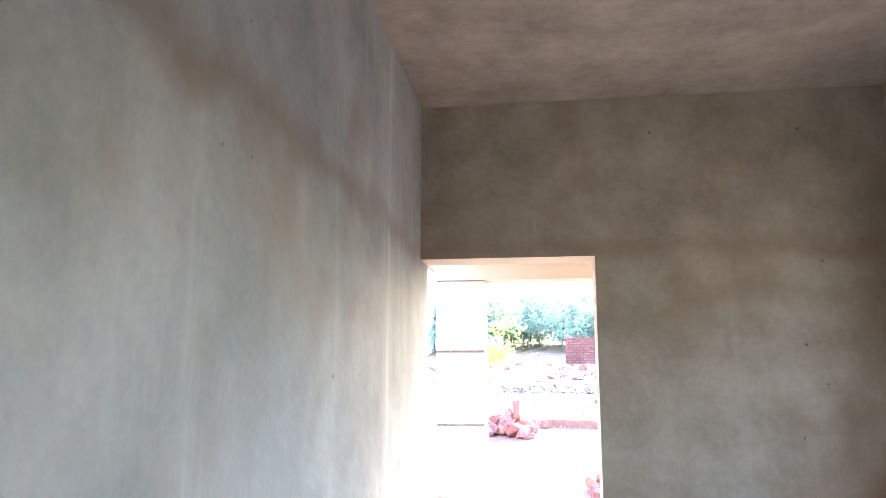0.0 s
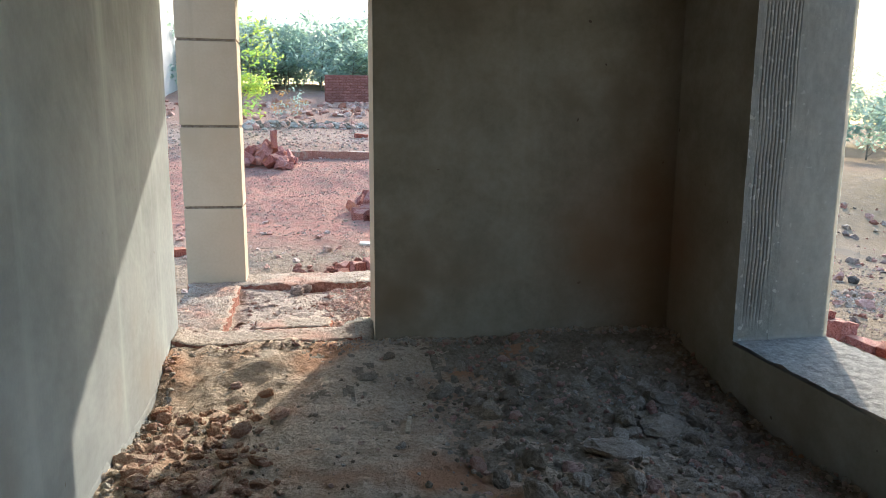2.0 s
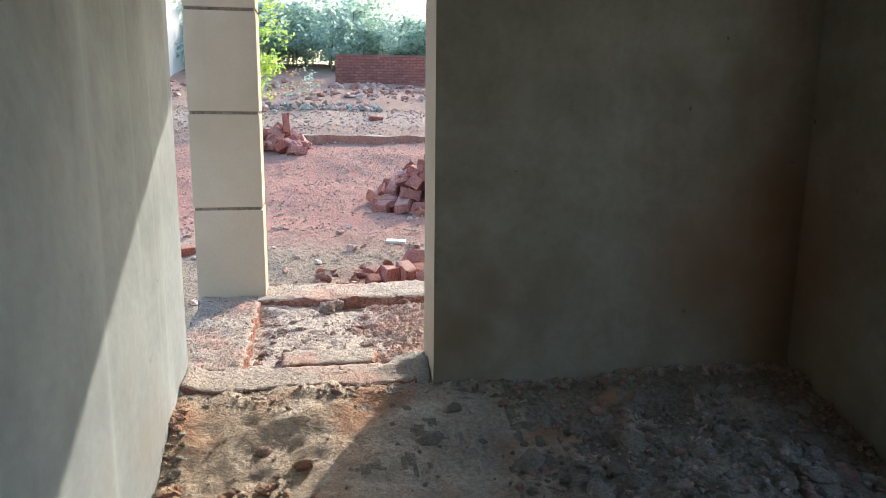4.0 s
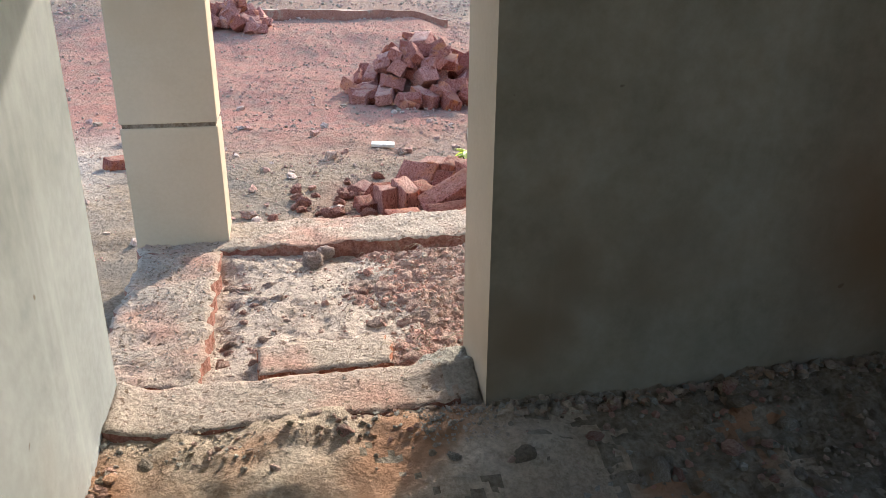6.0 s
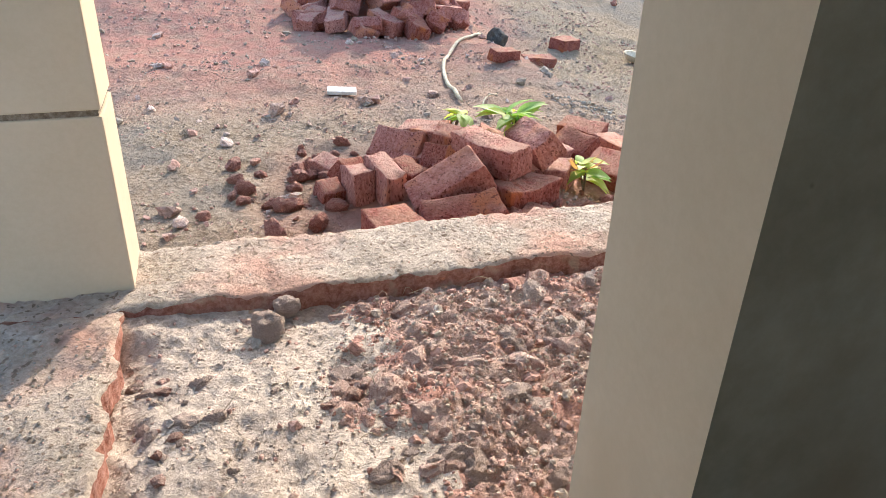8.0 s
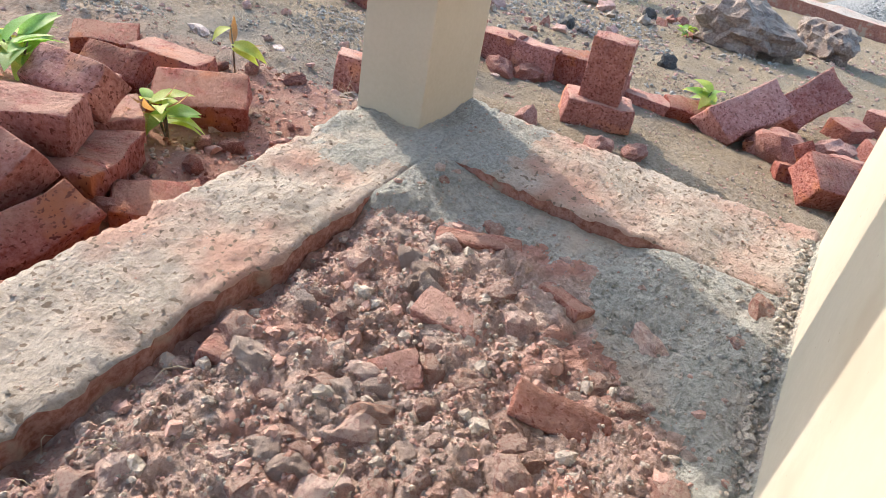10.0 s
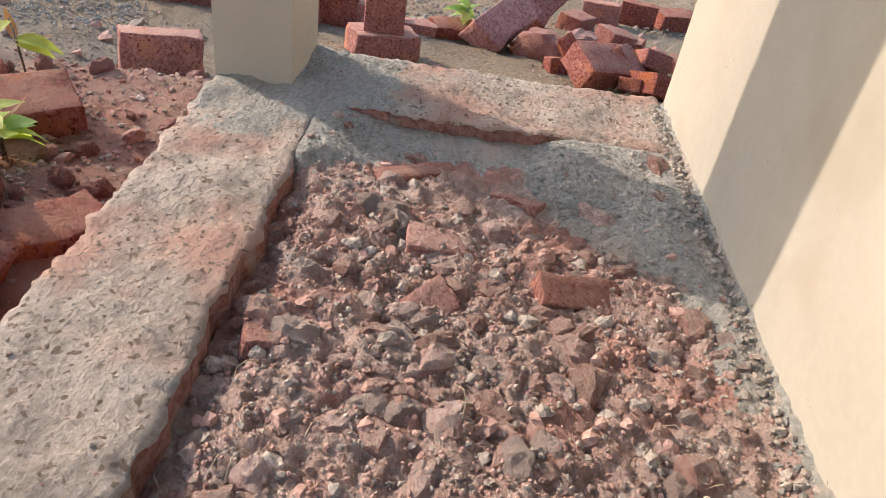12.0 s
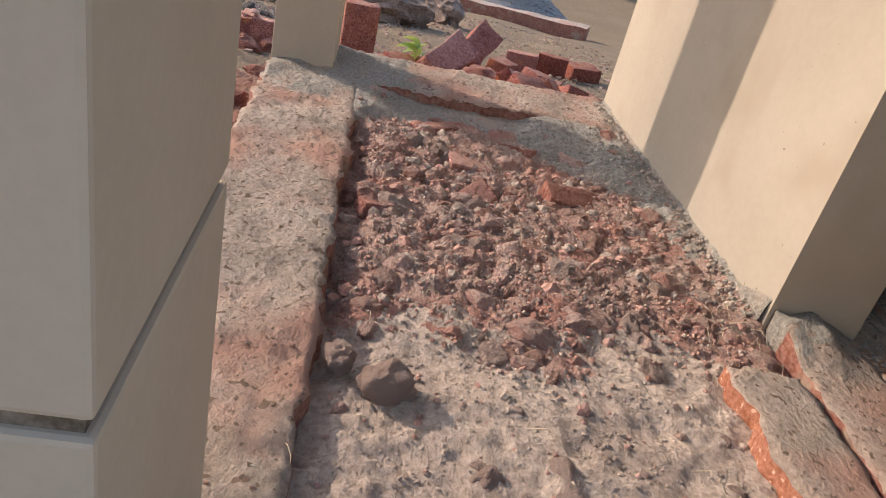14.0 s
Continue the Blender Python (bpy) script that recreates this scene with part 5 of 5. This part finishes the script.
# dry grass tufts in one sheet of stalks
bm = bmesh.new()
rg = random.Random(91)
for _ in range(3600):
    x, y = rg.uniform(2.9, 11.5), rg.uniform(-1.5, 6.5)
    if fbm(x, y, 21, 0.9) < 0.02:
        continue
    z = gz(x, y)
    for _ in range(5):
        a, l = rg.uniform(0, 6.3), rg.uniform(0.05, 0.16)
        p = (x + rg.uniform(-0.05, 0.05), y + rg.uniform(-0.05, 0.05), z)
        q = (p[0] + math.cos(a) * l * 0.8, p[1] + math.sin(a) * l * 0.8, z + l * 0.6)
        v = [bm.verts.new((p[0] - 0.002, p[1], z - 0.01)), bm.verts.new((p[0] + 0.002, p[1], z - 0.01)), bm.verts.new(q)]
        bm.faces.new(v)
tagged(finish("dry_grass", bm, M_STRAW), "sparse dry yellow grass tufts on the yard", "grass", kind="stuff")


# trees
def tree_proto(seed, h, r, mats, leaf, clumps, per, trunk=0.10, low=0.35):
    rr = random.Random(seed)
    e = base_at("tree")
    bm = bmesh.new()
    bend = rr.uniform(-0.2, 0.2)
    top = (bend * h * 0.3, 0.1 * h * rr.uniform(-1, 1), h * 0.8)
    pts = [(0, 0, -0.2), (top[0] * 0.3, top[1] * 0.2, h * 0.3), (top[0] * 0.7, top[1] * 0.6, h * 0.55), top]
    for i, (a, b) in enumerate(zip(pts, pts[1:])):
        strand(bm, [a, b], trunk * (1 - 0.28 * i) * h * 0.16)
    ends = []
    for k in range(11):
        f = rr.uniform(low, 0.95)
        z = h * 0.8 * f
        o = Vector((top[0] * f, top[1] * f, z))
        a = rr.uniform(0, 6.28)
        ln = r * rr.uniform(0.6, 1.05) * (1.1 - 0.5 * f)
        tip = o + Vector((math.cos(a) * ln, math.sin(a) * ln, ln * rr.uniform(0.15, 0.7)))
        strand(bm, [o, (o + tip) / 2 + Vector((0, 0, 0.06 * ln)), tip], trunk * h * 0.035)
        ends.append((o, tip))
    part("trunk", bm, M_BARK, e)
    vs, fs, mi = [], [], []
    for c in range(clumps):
        o, tip = ends[rr.randrange(len(ends))]
        cen = o.lerp(tip, rr.uniform(0.45, 1.1)) + Vector((rr.gauss(0, 0.12) * r, rr.gauss(0, 0.12) * r, rr.gauss(0.05, 0.12) * r))
        k = rr.randrange(len(mats))
        for _ in range(per):
            p = cen + Vector((rr.gauss(0, 0.13) * r, rr.gauss(0, 0.13) * r, rr.gauss(0, 0.08) * r))
            M = Euler((rr.uniform(-0.9, 0.9), rr.uniform(-0.9, 0.9), rr.uniform(0, 6.3))).to_matrix()
            s = leaf * rr.uniform(0.6, 1.3)
            b = len(vs)
            for q in ((-0.5, 0, 0), (0, -0.24, 0.04), (0.5, 0, -0.05), (0, 0.24, 0.04)):
                vs.append(tuple(p + M @ (Vector(q) * s)))
            fs.append((b, b + 1, b + 2, b + 3))
            mi.append(k)
    me = bpy.data.meshes.new("crown")
    me.from_pydata(vs, [], fs)
    for m in mats:
        me.materials.append(m)
    me.polygons.foreach_set("material_index", mi)
    cr = new("crown", me)
    cr.parent = e
    return e


# crowns take the leaf colours that carry the haze
P_TREES = [tree_proto(100 + k, 5.5, 1.9, [M_HAZY_WOODS, M_HAZY_WOODS_B] if k % 2 else [M_HAZY_WOODS_B, M_HAZY_WOODS], 0.13, 110, 30, low=0.15) for k in range(5)]
P_BUSH = [tree_proto(200 + k, 1.6, 1.0, [M_HAZY_WOODS_B, M_HAZY_WOODS], 0.14, 60, 16, low=0.05) for k in range(3)]
rt = random.Random(7)
spots = []
for k in range(105):
    spots.append((rt.uniform(-24, 30), rt.uniform(33, 56), rt.uniform(0.45, 0.72)))
for k in range(80):
    a = rt.uniform(-25, 60)
    d = rt.uniform(30, 46)
    spots.append((2 + d * math.cos(radians(a)), d * math.sin(radians(a)), rt.uniform(0.8, 1.15)))
for k in range(26):
    spots.append((rt.uniform(-12, 16), rt.uniform(26, 31), rt.uniform(0.3, 0.5)))
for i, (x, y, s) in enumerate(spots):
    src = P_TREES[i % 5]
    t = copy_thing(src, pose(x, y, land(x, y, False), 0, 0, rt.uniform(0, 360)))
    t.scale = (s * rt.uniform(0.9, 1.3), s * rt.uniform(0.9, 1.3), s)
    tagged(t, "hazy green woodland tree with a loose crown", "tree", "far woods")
for i in range(110):
    x, y = rt.uniform(-9, 13), rt.uniform(25.0, 33)
    if i > 78:
        a, d = rt.uniform(-15, 55), rt.uniform(25, 30)
        x, y = 2 + d * math.cos(radians(a)), d * math.sin(radians(a))
    t = copy_thing(P_BUSH[i % 3], pose(x, y, land(x, y, False), 0, 0, rt.uniform(0, 360)))
    s = rt.uniform(1.0, 2.0)
    t.scale = (s, s, s)
    tagged(t, "low green scrub bush at the wood's edge", "bush", "scrub")
for src in P_TREES + P_BUSH:
    for o in list(src.children):
        bpy.data.objects.remove(o)
    bpy.data.objects.remove(src)
sap = tree_proto(301, 3.3, 0.8, [M_LEAF_Y, M_LEAF_Y, M_LEAF], 0.10, 130, 14, trunk=0.05, low=0.12)
sap.matrix_basis = pose(-0.75, 13.3, gz(-0.75, 13.3))
tagged(sap, "slender sapling with bright yellow-green leaves", "tree")
weed = tree_proto(305, 0.9, 0.5, [M_HAZY_WOODS, M_BROWNLEAF], 0.07, 40, 10, trunk=0.04, low=0.05)
weed.matrix_basis = pose(0.33, 15.3, gz(0.33, 15.3))
tagged(weed, "dry grey-green weed beside the track", "bush")

# ---- far masonry and a house ----
fwall = tagged(base_at("brick_wall", 2.85, 22.0, land(2.8, 22, False) - 0.1), "dark red unplastered brick wall standing alone", "wall")
bm = bmesh.new()
rw = random.Random(3)
for r in range(10):
    z0 = -0.15 + r * 0.115
    x0 = -1.55 + (0.14 if r % 2 else 0.0)
    for c in range(11):
        xa = x0 + c * 0.285
        j = rw.uniform(-0.012, 0.012)
        box(bm, (xa + 0.006, -0.12 + j, z0), (min(xa + 0.279, 1.6), 0.12 + j, z0 + 0.105))
box(bm, (-1.54, -0.10, -0.2), (1.58, 0.10, 0.99))
part("masonry", bm, M_FARBRICK, fwall)
house = tagged(base_at("house", -6.65, 24.5, land(-6.6, 24.5, False)), "white-washed far house with a blue shutter and red brick base", "house")
part("wall", boxes(((-2.6, -2, -0.4), (2.6, 2, 3.6))), M_WHITE, house)
part("base_wall", boxes(((-2.7, -3.0, -0.5), (2.75, -2.7, 0.9))), M_FARBRICK, house, "red brick yard wall")
part("roof", boxes(((-2.9, -2.3, 3.602), (2.9, 2.3, 3.78))), M_CEMENT, house)
part("shutter", boxes(((1.2, -2.06, 1.3), (2.2, -1.99, 2.5)), bevel=0.01), M_BLUE, house, "blue-grey window shutter")
shed = tagged(base_at("brick_wall", 23.5, -5.2, land(23.5, -5.2, False)), "dark red brick shed wall behind the gravel heap", "wall")
part("masonry", boxes(((-0.12, -1.3, -0.2), (0.12, 1.3, 2.0)), ((0.13, 1.06, -0.2), (2.4, 1.3, 2.0))), M_FARBRICK, shed)
part("coping", boxes(((-0.2, -1.4, 2.002), (2.5, 1.4, 2.1))), M_CEMENT, shed, "grey cement coping")
